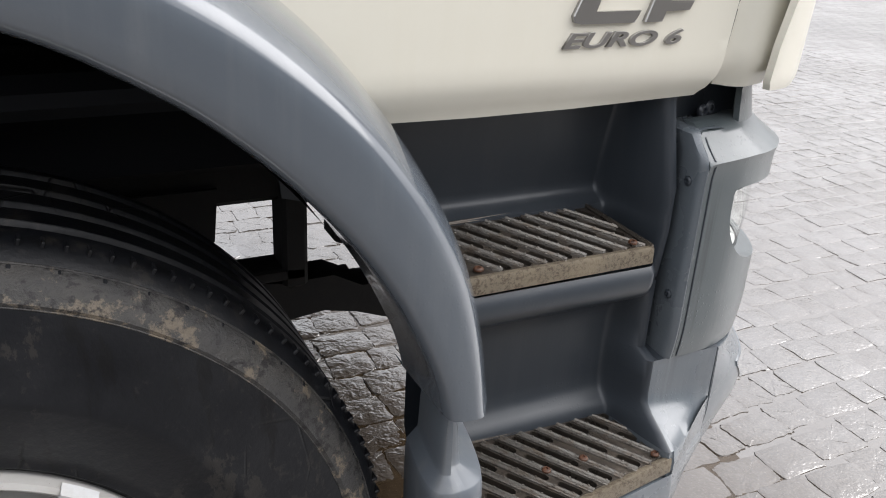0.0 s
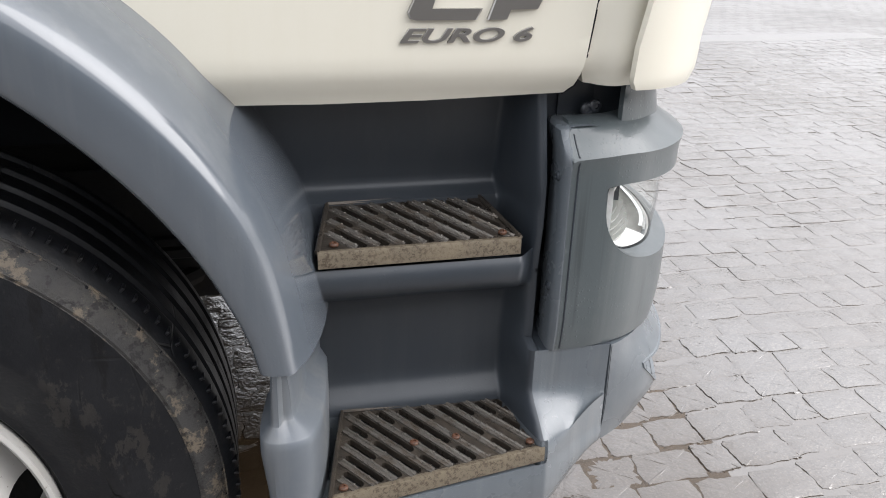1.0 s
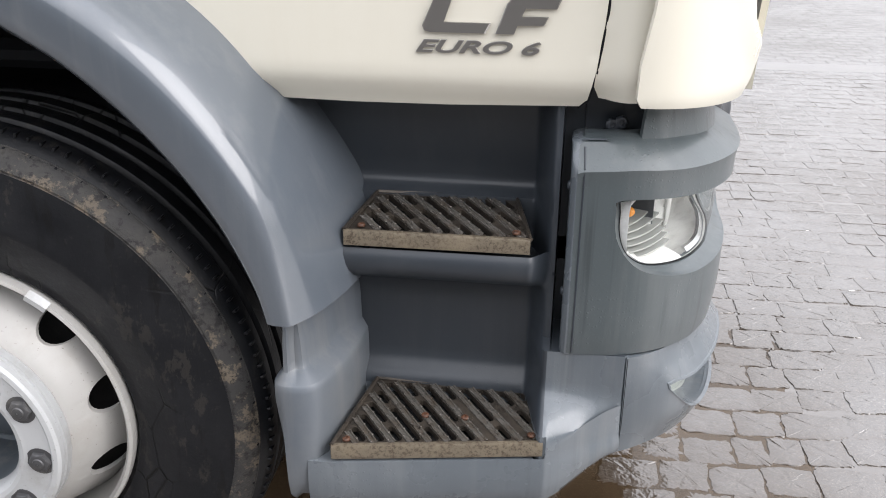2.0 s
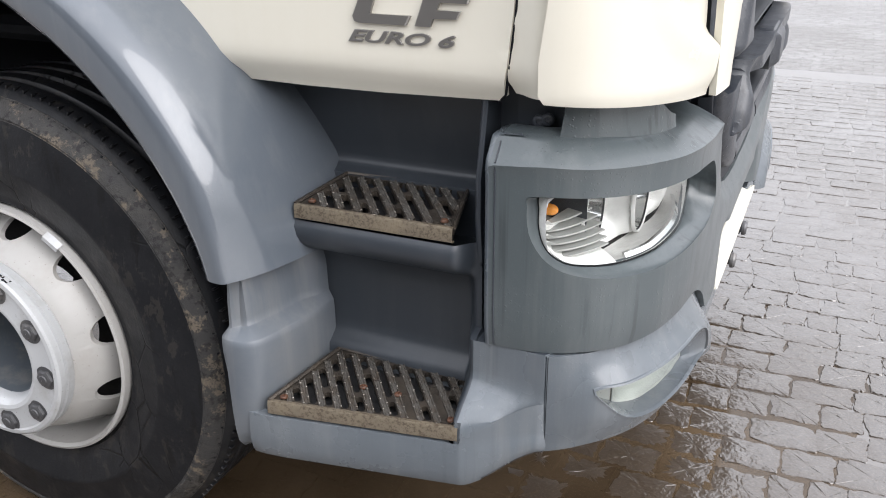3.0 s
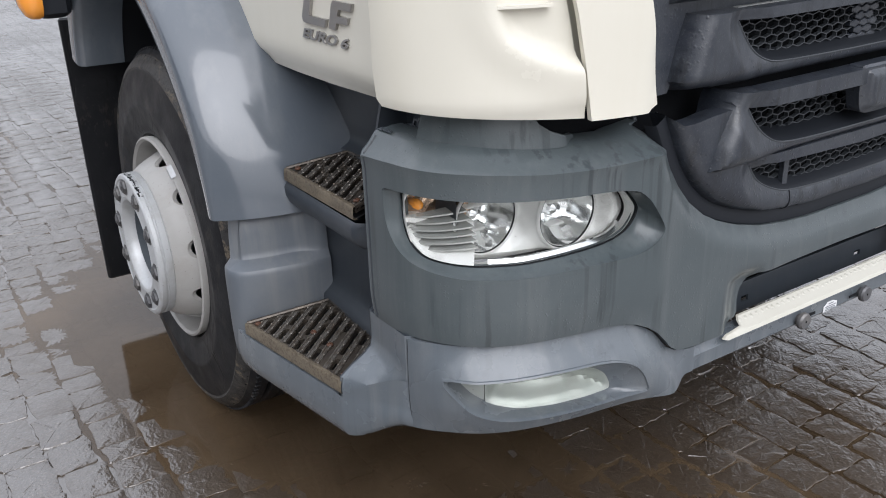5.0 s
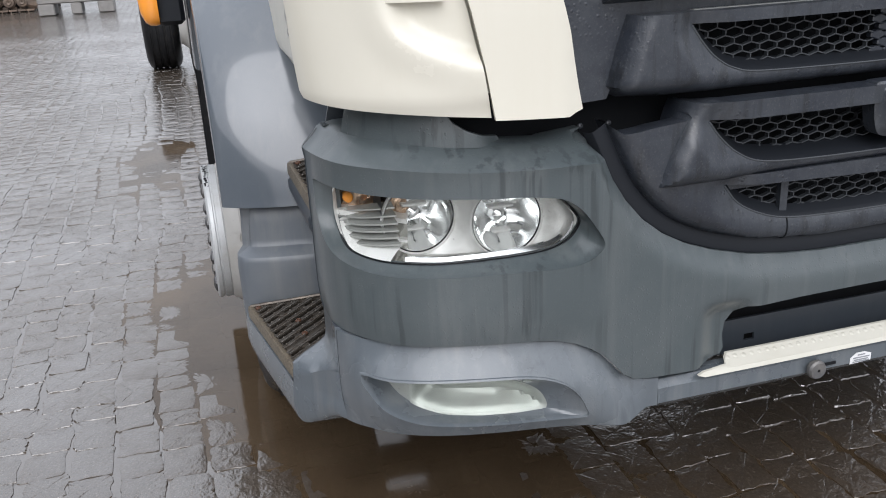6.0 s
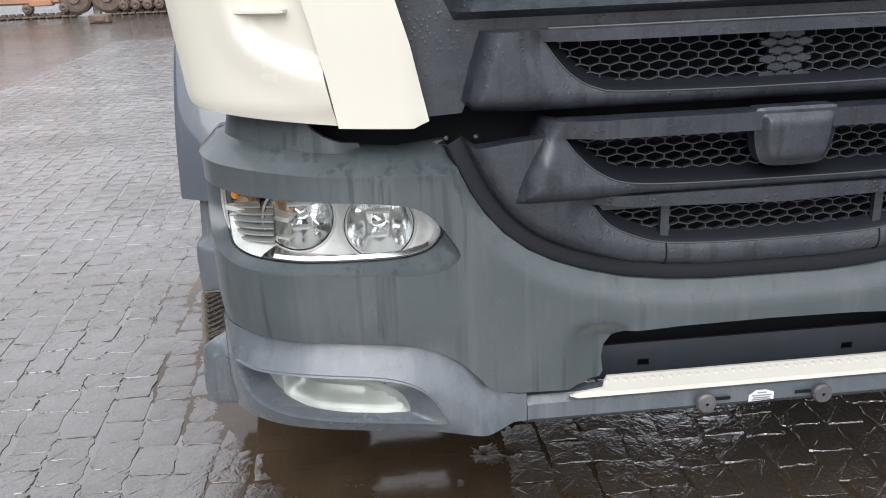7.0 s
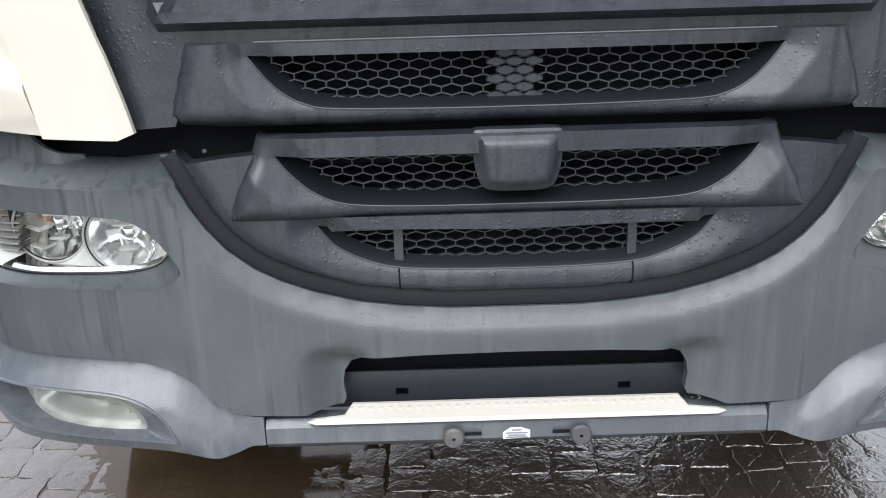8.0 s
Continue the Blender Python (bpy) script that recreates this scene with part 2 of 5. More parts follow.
def plate_paint():
    n = Nodes("cream_dimpled_plate", (0.52, 0.505, 0.44), 0.4)
    n.tint(n.ramp(n.noise(12.0, 5.0), 0.5, 0.8, 0, 0.35), (0.40, 0.38, 0.31))
    v = n.add("TexVoronoi", Scale=55.0, Randomness=0.12)
    n.link(n.coords(), v.inputs["Vector"])
    n.bump(n.ramp(v.outputs["Distance"], 0.1, 0.3, 1, 0), 0.6, 0.002)
    return n.mat


PLATE = plate_paint()


def paver_paint(name, joints):
    """Wet stone paver with a thin film of silt; the far field carries its joints in the material."""
    n = Nodes(name, (0.050, 0.039, 0.030), 0.45)
    n.b.inputs["Coat Weight"].default_value, n.b.inputs["Coat IOR"].default_value = 1.0, 2.4
    if not joints:
        o = n.add("ObjectInfo")
        g = n.add("NewGeometry")
        r = n.math("FRACT", n.math("ADD", o.outputs["Random"], g.outputs["Random Per Island"]), 0.0)
        n.tint(n.ramp(r, 0, 1, 0, 0.5), (0.060, 0.049, 0.039))
    n.tint(n.ramp(n.noise(1.3, 5.0, 0.6), 0.42, 0.68, 0, 0.6), (0.066, 0.056, 0.047))
    n.tint(n.ramp(n.noise(34.0, 8.0, 0.8), 0.5, 0.6, 0, 0.7), (0.04, 0.031, 0.023))
    n.tint(n.ramp(n.noise(60.0, 8.0, 0.8), 0.54, 0.62, 0, 0.6), (0.13, 0.110, 0.088))
    n.tint(n.ramp(n.noise(160.0, 3.0, 0.7), 0.57, 0.66, 0, 0.75), (0.19, 0.165, 0.135))
    n.tint(n.ramp(n.noise(125.0, 3.0, 0.7), 0.56, 0.64, 0, 0.8), (0.022, 0.017, 0.013))
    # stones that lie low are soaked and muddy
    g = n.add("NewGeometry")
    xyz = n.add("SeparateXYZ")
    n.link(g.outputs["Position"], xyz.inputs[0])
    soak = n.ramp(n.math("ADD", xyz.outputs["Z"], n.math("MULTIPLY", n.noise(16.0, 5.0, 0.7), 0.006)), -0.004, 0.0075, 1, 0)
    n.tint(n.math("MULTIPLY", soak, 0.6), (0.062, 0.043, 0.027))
    wet = n.noise(0.9, 4.0, 0.6)
    grain = n.noise(120.0, 1.5, 0.5)
    film = n.ramp(n.math("ADD", wet, n.math("MULTIPLY", n.noise(9.0, 5.0, 0.65), 0.6)), 0.66, 0.92, 1, 0)
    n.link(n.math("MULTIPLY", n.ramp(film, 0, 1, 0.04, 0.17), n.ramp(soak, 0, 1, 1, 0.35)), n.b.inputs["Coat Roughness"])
    n.gloss(film, 0.3, 0.6)
    if joints:
        br = n.add("TexBrick", Scale=1.0)
        br.inputs["Brick Width"].default_value, br.inputs["Row Height"].default_value = 0.135, 0.118
        br.inputs["Mortar Size"].default_value, br.inputs["Mortar Smooth"].default_value = 0.006, 0.6
        wob = n.add("TexNoise", Scale=9.0, Detail=2.0)
        p = n.coords()
        n.link(p, wob.inputs["Vector"])
        mixv = n.tree.nodes.new("ShaderNodeMix")
        mixv.data_type = "VECTOR"
        mixv.blend_type = "MIX"
        n.link(p, mixv.inputs[4])
        n.link(wob.outputs["Color"], mixv.inputs[5])
        mixv.inputs[0].default_value = 0.05
        n.link(mixv.outputs[1], br.inputs["Vector"])
        n.bump(n.ramp(br.outputs["Fac"], 0, 1, 1, 0), 0.8, 0.012)
        n.tint(n.ramp(br.outputs["Fac"], 0, 1, 0, 0.5), (0.06, 0.05, 0.042))
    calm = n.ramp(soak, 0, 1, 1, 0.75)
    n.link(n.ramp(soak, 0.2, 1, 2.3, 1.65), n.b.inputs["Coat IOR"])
    n.bump(n.math("MULTIPLY", n.noise(34.0, 2.5, 0.5), calm), 0.6, 0.006)
    n.bump(n.math("MULTIPLY", n.math("MULTIPLY", grain, n.ramp(film, 0, 1, 0.5, 1)), calm), 1.0, 0.0028)
    n.link(n.b.inputs["Normal"].links[0].from_socket, n.b.inputs["Coat Normal"])
    return n.mat


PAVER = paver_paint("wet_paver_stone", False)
FARPAVER = paver_paint("far_wet_pavers", True)


def silt():
    n = Nodes("wet_silt_joint", (0.056, 0.042, 0.030), 0.3)
    n.tint(n.ramp(n.noise(3.0, 5.0), 0.45, 0.7, 0, 0.6), (0.095, 0.077, 0.06))
    n.tint(n.ramp(n.noise(80.0, 4.0, 0.7), 0.55, 0.7, 0, 0.5), (0.08, 0.066, 0.05))
    n.b.inputs["Coat Weight"].default_value, n.b.inputs["Coat IOR"].default_value, n.b.inputs["Coat Roughness"].default_value = 1.0, 2.1, 0.16
    n.bump(n.noise(50.0, 5.0, 0.7), 0.4, 0.004)
    n.link(n.b.inputs["Normal"].links[0].from_socket, n.b.inputs["Coat Normal"])
    return n.mat


SILT = silt()


def muddy_water():
    """Thin cloudy water: mud in suspension lets the stones show faintly, with a mirror-like top."""
    n = Nodes("muddy_puddle_water", (0.085, 0.058, 0.034), 1.0, 0.0, 0.0)
    n.tint(n.ramp(n.noise(1.6, 4.0), 0.4, 0.7, 0, 0.6), (0.17, 0.122, 0.076))
    t = n.tree
    out = t.nodes["Material Output"]
    tr, gl, fr = n.add("BsdfTransparent"), n.add("BsdfGlossy"), n.add("Fresnel")
    tr.inputs["Color"].default_value = (0.72, 0.60, 0.46, 1)
    gl.inputs["Roughness"].default_value = 0.07
    fr.inputs["IOR"].default_value = 1.5
    body, top = n.add("MixShader"), n.add("MixShader")
    n.link(n.ramp(n.noise(2.4, 4.0), 0.35, 0.65, 0.45, 0.80), body.inputs[0])
    n.link(tr.outputs[0], body.inputs[1])
    n.link(n.b.outputs[0], body.inputs[2])
    n.bump(n.noise(7.0, 3.0), 0.06, 0.01)
    n.link(n.b.inputs["Normal"].links[0].from_socket, gl.inputs["Normal"])
    n.link(fr.outputs[0], top.inputs[0])
    n.link(body.outputs[0], top.inputs[1])
    n.link(gl.outputs[0], top.inputs[2])
    n.link(top.outputs[0], out.inputs["Surface"])
    return n.mat


WATER = muddy_water()


# ---- shaping tools ----
def arr(points):
    return np.array(points, float)


def inside(loop, P):
    L, P = arr(loop), arr(P)
    x, y = P[:, 0][:, None], P[:, 1][:, None]
    a, b = L, np.roll(L, -1, 0)
    with np.errstate(divide="ignore", invalid="ignore"):
        cross = (a[:, 1] > y) != (b[:, 1] > y)
        at = a[:, 0] + (y - a[:, 1]) / (b[:, 1] - a[:, 1]) * (b[:, 0] - a[:, 0])
    return (cross & (x < at)).sum(1) % 2 == 1


def gap(loop, P, closed=True):
    """Distance of each point to a polyline."""
    L, P = arr(loop), arr(P)
    a = L if closed else L[:-1]
    b = np.roll(L, -1, 0) if closed else L[1:]
    best = np.full(len(P), 9.0)
    for p, q in zip(a, b):
        d = q - p
        k = np.clip(((P - p) @ d) / max(d @ d, 1e-12), 0, 1)
        best = np.minimum(best, np.linalg.norm(P - p - k[:, None] * d, axis=1))
    return best


def resample(loop, step, closed=True):
    out = []
    n = len(loop)
    for i in range(n if closed else n - 1):
        p, q = arr(loop[i]), arr(loop[(i + 1) % n])
        m = max(1, int(round(np.linalg.norm(q - p) / step)))
        out += [tuple(p + (q - p) * k / m) for k in range(m)]
    if not closed:
        out.append(tuple(loop[-1]))
    return out


def rounded(points, n=6, closed=False):
    """A smooth curve through the points."""
    P = [arr(p) for p in points]
    m = len(P)
    out = []
    for i in range(m if closed else m - 1):
        if closed:
            a, b, c, d = P[i - 1], P[i], P[(i + 1) % m], P[(i + 2) % m]
        else:
            b, c = P[i], P[i + 1]
            a = P[i - 1] if i else 2 * b - c
            d = P[i + 2] if i + 2 < m else 2 * c - b
        for k in range(n):
            t = k / n
            out.append(tuple(0.5 * (2 * b + (c - a) * t + (2 * a - 5 * b + 4 * c - d) * t * t + (3 * b - a - 3 * c + d) * t ** 3)))
    if not closed:
        out.append(tuple(P[-1]))
    return out


def soft(v, lo, hi):
    t = np.clip((np.asarray(v, float) - lo) / (hi - lo), 0, 1)
    return t * t * (3 - 2 * t)


def sheet(outline, holes, step, place, thick=0.0, edge=None, lines=()):
    """A skin over a flat outline with holes, laid in space by place(u, v, inset); with thickness it is a closed shell. Mesh edges run along the lines."""
    from mathutils.geometry import delaunay_2d_cdt
    loops = [resample(l, edge or step) for l in [outline, *holes]]
    pts, cons = [], []
    for l in loops:
        k = len(pts)
        pts += l
        cons += [(k + i, k + (i + 1) % len(l)) for i in range(len(l))]
    for l in lines:
        k, l = len(pts), resample(l, step, False)
        pts += l
        cons += [(k + i, k + i + 1) for i in range(len(l) - 1)]
    lo, hi = arr(outline).min(0), arr(outline).max(0)
    gu, gv = np.meshgrid(np.arange(lo[0], hi[0], step), np.arange(lo[1], hi[1], step))
    gu = gu + (np.arange(gu.shape[0]) % 2 * step / 2)[:, None]
    G = np.stack([gu.ravel(), gv.ravel()], 1)
    keep = inside(outline, G) & (gap(outline, G) > step * 0.45)
    for h in holes:
        keep &= ~inside(h, G) & (gap(h, G) > step * 0.45)
    for l in lines:
        keep &= gap(l, G, False) > step * 0.3
    pts += [tuple(g) for g in G[keep]]
    co, _, tris, *_ = delaunay_2d_cdt([Vector(p) for p in pts], cons, [], 0, 1e-6)
    co = arr([tuple(c) for c in co])
    tris = [tuple(t) for t in tris]
    mid = arr([co[list(t)].mean(0) for t in tris])
    ok = inside(outline, mid)
    for h in holes:
        ok &= ~inside(h, mid)
    tris = [t for t, o in zip(tris, ok) if o]
    used = sorted({i for t in tris for i in t})
    back = {i: k for k, i in enumerate(used)}
    co = co[used]
    tris = [tuple(back[i] for i in t) for t in tris]
    verts = [tuple(p) for p in place(co[:, 0], co[:, 1], 0.0)]
    faces = list(tris)
    if thick:
        n = len(verts)
        verts += [tuple(p) for p in place(co[:, 0], co[:, 1], thick)]
        faces += [tuple(i + n for i in reversed(t)) for t in tris]
        count = {}
        for t in tris:
            for a, b in zip(t, (t[1], t[2], t[0])):
                count[a, b] = 1
        for a, b in list(count):
            if (b, a) not in count:
                faces.append((b, a, a + n, b + n))
    return verts, faces


def lofted(rings, closed=False, caps=False):
    """Quads between rows of points of equal length."""
    n = len(rings[0])
    verts = [tuple(p) for r in rings for p in r]
    faces = []
    for i in range(len(rings) - 1):
        for j in range(n if closed else n - 1):
            k = (j + 1) % n
            faces.append((i * n + j, i * n + k, (i + 1) * n + k, (i + 1) * n + j))
    if caps:
        faces.append(tuple(reversed(range(n))))
        faces.append(tuple((len(rings) - 1) * n + j for j in range(n)))
    return verts, faces


def turned(profile, centre, n=72, a0=0.0, a1=360.0):
    """A body of revolution about a line along y. profile: (radius, y)."""
    full = abs(a1 - a0) >= 360
    rings = []
    for r, y in profile:
        rings.append([(centre[0] + r * math.cos(radians(a0 + (a1 - a0) * k / n)), y, centre[1] + r * math.sin(radians(a0 + (a1 - a0) * k / n)))
                      for k in range(n if full else n + 1)])
    return lofted(rings, full)


def block(x0, x1, y0, y1, z0, z1, bevel=0.006):
    """A box with chamfered edges."""
    b = min(bevel, (x1 - x0) / 3, (y1 - y0) / 3, (z1 - z0) / 3)
    def ring(z, i):
        return [(x0 + i + b, y0 + i, z), (x1 - i - b, y0 + i, z), (x1 - i, y0 + i + b, z), (x1 - i, y1 - i - b, z),
                (x1 - i - b, y1 - i, z), (x0 + i + b, y1 - i, z), (x0 + i, y1 - i - b, z), (x0 + i, y0 + i + b, z)]
    return lofted([ring(z0, b), ring(z0 + b, 0), ring(z1 - b, 0), ring(z1, b)], True, True)


def tube(points, radius, n=8):
    """A round bar along a line of points."""
    P = [Vector(p) for p in points]
    rings = []
    for i, p in enumerate(P):
        t = (P[min(i + 1, len(P) - 1)] - P[max(i - 1, 0)]).normalized()
        s = t.cross(Vector((0.02, 0.03, 1))).normalized() if abs(t.z) < 0.95 else t.cross(Vector((0, 1, 0.01))).normalized()
        q = t.cross(s)
        rings.append([p + radius * (math.cos(2 * math.pi * k / n) * s + math.sin(2 * math.pi * k / n) * q) for k in range(n)])
    return lofted(rings, True, True)


def joined(*datas):
    verts, faces = [], []
    for v, f in datas:
        k = len(verts)
        verts += list(v)
        faces += [tuple(i + k for i in q) for q in f]
    return verts, faces


def weld(data, dist=.0004):
    bm = bmesh.new()
    vs = [bm.verts.new(v) for v in data[0]]
    for q in data[1]:
        try:
            bm.faces.new([vs[i] for i in q])
        except ValueError:
            pass
    bmesh.ops.remove_doubles(bm, verts=bm.verts, dist=dist)
    bm.verts.index_update()
    out = [tuple(v.co) for v in bm.verts], [tuple(v.index for v in q.verts) for q in bm.faces]
    bm.free()
    return out


def mirrored(data):
    return [(x, -y, z) for x, y, z in data[0]], [tuple(reversed(f)) for f in data[1]]


def shape(name, data, mat, angle=35):
    me = bpy.data.meshes.new(name)
    me.from_pydata([tuple(map(float, v)) for v in data[0]], [], data[1])
    me.polygons.foreach_set("use_smooth", [True] * len(me.polygons))
    me.set_sharp_from_angle(angle=radians(angle))
    me.materials.append(mat)
    me.update()
    return me


def part(name, data, mat, parent=None, label="", angle=35, solve=True, bevel=0.0):
    me = data if isinstance(data, bpy.types.Mesh) else shape(name, data, mat, angle)
    if solve and not isinstance(data, bpy.types.Mesh):
        bm = bmesh.new()
        bm.from_mesh(me)
        bmesh.ops.recalc_face_normals(bm, faces=bm.faces)
        bm.to_mesh(me)
        bm.free()
    ob = new(name, me)
    ob.parent = parent
    if bevel:
        m = ob.modifiers.new("bevel", "BEVEL")
        m.width, m.segments, m.limit_method, m.angle_limit = bevel, 2, "ANGLE", radians(50)
    if label:
        tagged(ob, label)
    return ob


def thing(name, label, category, group="", kind=""):
    return tagged(new(name), label, category, group, kind)


# ---- the truck's plan: the front's outline from the middle to the side, (y, x) ----
PLAN = [(0, .060), (.2, .060), (.4, .059), (.55, .058), (.65, .056), (.73, .053), (.806, .044), (.883, .024), (.947, -.007), (.997, -.046),
        (1.033, -.094), (1.054, -.152), (1.060, -.22), (1.062, -.29)]
_c = arr(rounded([(-.2, .060)] + PLAN, 24)[24:])
PU = np.r_[0, np.cumsum(np.hypot(*np.diff(_c, axis=0).T))]
_t = np.gradient(_c, axis=0)
_t /= np.linalg.norm(_t, axis=1)[:, None]


def front(u, z, d):
    """Place on the truck's front: u along the outline (to its right side positive), height z, d metres in from the outline."""
    u, z, d = np.broadcast_arrays(np.asarray(u, float), np.asarray(z, float), np.asarray(d, float))
    a, s = np.abs(u), np.where(u < 0, -1.0, 1.0)
    y, x = np.interp(a, PU, _c[:, 0]), np.interp(a, PU, _c[:, 1])
    ty, tx = np.interp(a, PU, _t[:, 0]), np.interp(a, PU, _t[:, 1])
    return np.stack([x - d * ty, -s * (y + d * tx), z], 1)


def both(right):
    """Close an outline given for the right half, from the middle out and back to the middle."""
    return list(right) + [(-u, z) for u, z in reversed(right) if abs(u) > 1e-6]


# ---- ground ----
def lie(x, y):
    """Height of the pavement: worn flat, sunk along the truck's wheel track, where water stands."""
    even = math.exp(-((x + 0.2) / 0.9) ** 4 - ((y - 0.1) / 1.4) ** 4)
    h = (0.005 - 0.0035 * even) * (noise.noise(Vector((x * 0.55, y * 0.55, 3.1))) + 0.6 * noise.noise(Vector((x * 1.3, y * 1.3, 7.7))))
    h -= 0.019 * math.exp(-((x + 1.80) / 1.05) ** 2 - ((y + 0.82) / 0.62) ** 2)
    h -= 0.0030 * math.exp(-((x - 0.05) / 0.60) ** 4 - ((y + 0.15) / 1.2) ** 4)
    h -= 0.0035 * math.exp(-((x + 1.1) / 0.7) ** 2 - ((y + 0.7) / 0.6) ** 4)
    h -= 0.0020 * math.exp(-((x - 0.12) / 0.42) ** 4 - ((y + 0.25) / 0.7) ** 4)
    h += 0.0035 * math.exp(-((x + 0.65) / 0.60) ** 4 - ((y + 1.55) / 0.38) ** 4)
    h -= 0.0006 * math.exp(-((x + 0.2) / 0.36) ** 4 - ((y - 0.7) / 0.75) ** 4)
    h += 0.0042 * math.exp(-((x + 0.85) / 0.45) ** 4 - ((y - 0.45) / 0.70) ** 4)
    h -= 0.0030 * math.exp(-((x + 0.70) / 0.55) ** 2 - ((y + 0.55) / 0.55) ** 2)
    h -= 0.010 * math.exp(-((x + 4.6) / 1.3) ** 2 - ((y + 1.5) / 0.45) ** 2)
    return h


def make_ground():
    xs = [-300, -120, -60, -30] + list(np.arange(-20, 8.01, 0.35)) + [14, 30, 60, 120, 300]
    ys = [-300, -120, -60, -30, -18] + list(np.arange(-10, 8.01, 0.35)) + [14, 30, 60, 120, 300]
    def level(x, y):
        laid = (-6.8 < x < 4.8 and -4.4 < y < 4.4) or (-13 < x <= -6.8 and -4.4 < y < -.6)
        return (-0.03 if laid else -0.002) + (lie(x, y) if abs(x) < 20 and abs(y) < 12 else 0)
    ob = part("ground", lofted([[(x, y, level(x, y)) for x in xs] for y in ys]), FARPAVER, None, angle=60)
    return tagged(ob, "wet grey stone paving of a yard with silt in the joints", "ground", kind="structure")


def make_bed(name, x0, x1, y0, y1, fine):
    """Silt that fills the joints nearly flush and laps over some stones."""
    def steps(a, b, f0, f1):
        out = [a]
        while out[-1] < b:
            out.append(out[-1] + (.03 if f0 < out[-1] < f1 else .09))
        return out
    xs = steps(x0, x1, *fine[0])
    rows = []
    for y in steps(y0, y1, *fine[1]):
        rows.append([(x, y, lie(x, y) - .0040 + .0014 * min(1, max(0, (x - .2) / .6)) - .0040 * math.exp(-((x + .05) / .48) ** 4 - ((y + .25) / .9) ** 4) + .0012 * noise.noise(Vector((x * 2.2, y * 2.2, 4.5))) + .0020 * noise.noise(Vector((x * 11, y * 11, 1.5)))) for x in xs])
    return tagged(part(name, lofted(rows), SILT, None, angle=60), "wet brown silt between the pavers", "silt", kind="structure")


make_bed("joint_silt", -7.1, 5.1, -4.7, 4.7, ((-3.5, 1.8), (-2.6, 1.0)))
make_bed("joint_silt", -13.3, -7.05, -4.7, -.35, ((0, 0), (0, 0)))
make_ground()

truck = thing("truck", "cream truck with grey bumper and steps, parked on wet paving", "truck")

# ---- bumper ----
U_EDGE = [(0, .727), (.115, .727), (.2, .733), (.28, .744), (.36, .765), (.416, .786), (.463, .811), (.507, .846), (.541, .886),
          (.566, .926), (.588, .974), (.600, 1.0), (.606, 1.012)]
SKIRT_TOP = [(1.228, .657), (1.19, .656), (1.125, .656), (1.07, .657), (1.02, .655), (.97, .652), (.91, .652), (.86, .652), (.81, .651), (.762, .649), (.712, .645),
             (.672, .638), (.642, .629), (.612, .614), (.585, .595), (.564, .572), (.546, .550), (.525, .537), (.485, .531), (.385, .528)]
OPENING = [(.372, .532), (.322, .538), (.316, .55), (.32, .581), (.316, .606), (.302, .628), (.281, .640), (.168, .645), (0, .647)]
LAMP_HOLE = rounded([(.588, .818), (.609, .855), (.635, .888), (.670, .910), (.74, .921), (.80, .924), (.87, .928), (.94, .931), (1.0, .934), (1.07, .937), (1.158, .938), (1.166, .92), (1.162, .875),
             (1.140, .836), (1.105, .811), (1.047, .796), (.99, .789), (.92, .786), (.85, .786), (.76, .786), (.68, .782), (.632, .785), (.602, .798)], 3, True)
CREASE = ([.60, .70, .785, .86, .94, 1.0, 1.06, 1.14, 1.23], [.966, .967, .970, .974, .980, .983, .985, .989, .984])
LEDGE = ([.60, .69, .80, .89, .96, 1.02, 1.10, 1.17, 1.23], [.992, .996, 1.002, 1.007, 1.013, 1.019, 1.021, 1.023, 1.022])


def bumper_inset(u, z, d):
    a = np.abs(u)
    c, l = np.interp(a, *CREASE), np.interp(a, *LEDGE)
    i = (0.046 - .006 * soft(a, .80, .92) - .008 * soft(a, 1.05, 1.18)) * np.clip((z - c) / (l - c), 0, 1) + 0.03 * np.clip((z - l) / .008, 0, 1) + 0.010 * np.clip((.73 - z) / .09, 0, 1) ** 2 * soft(a, .5, .75)
    i += 0.02 * soft(z - np.interp(a, [p[0] for p in U_EDGE], [p[1] for p in U_EDGE]), -.05, .0) * (a < .602)
    i += 0.028 * soft(a, .40, .33) * soft(z, .665, .63) * soft(a, .25, .32)
    i -= 0.004 * np.clip((z - c + .03) / .03, 0, 1) ** 2 * soft(z, c + .02, c)
    return front(u, z, d + i)


bumper_outline = both(list(U_EDGE) + [(.69, 1.003), (.80, 1.009), (.89, 1.014), (.96, 1.020), (1.02, 1.026), (1.10, 1.028), (1.17, 1.030), (1.218, 1.029), (1.228, 1.018), (1.230, .99)] + SKIRT_TOP + OPENING)
folds = [[(u, z) for u, z in zip(np.linspace(.612, 1.222, 40), np.interp(np.linspace(.612, 1.222, 40), *f))] for f in (CREASE, LEDGE)]
folds += [[(-u, z) for u, z in l] for l in folds]
bumper = part("bumper", sheet(bumper_outline, [LAMP_HOLE, [(-u, z) for u, z in reversed(LAMP_HOLE)]], 0.014, bumper_inset, 0.022, 0.009, folds), GREY, truck,
              "grey painted plastic bumper with water streaks", 32)

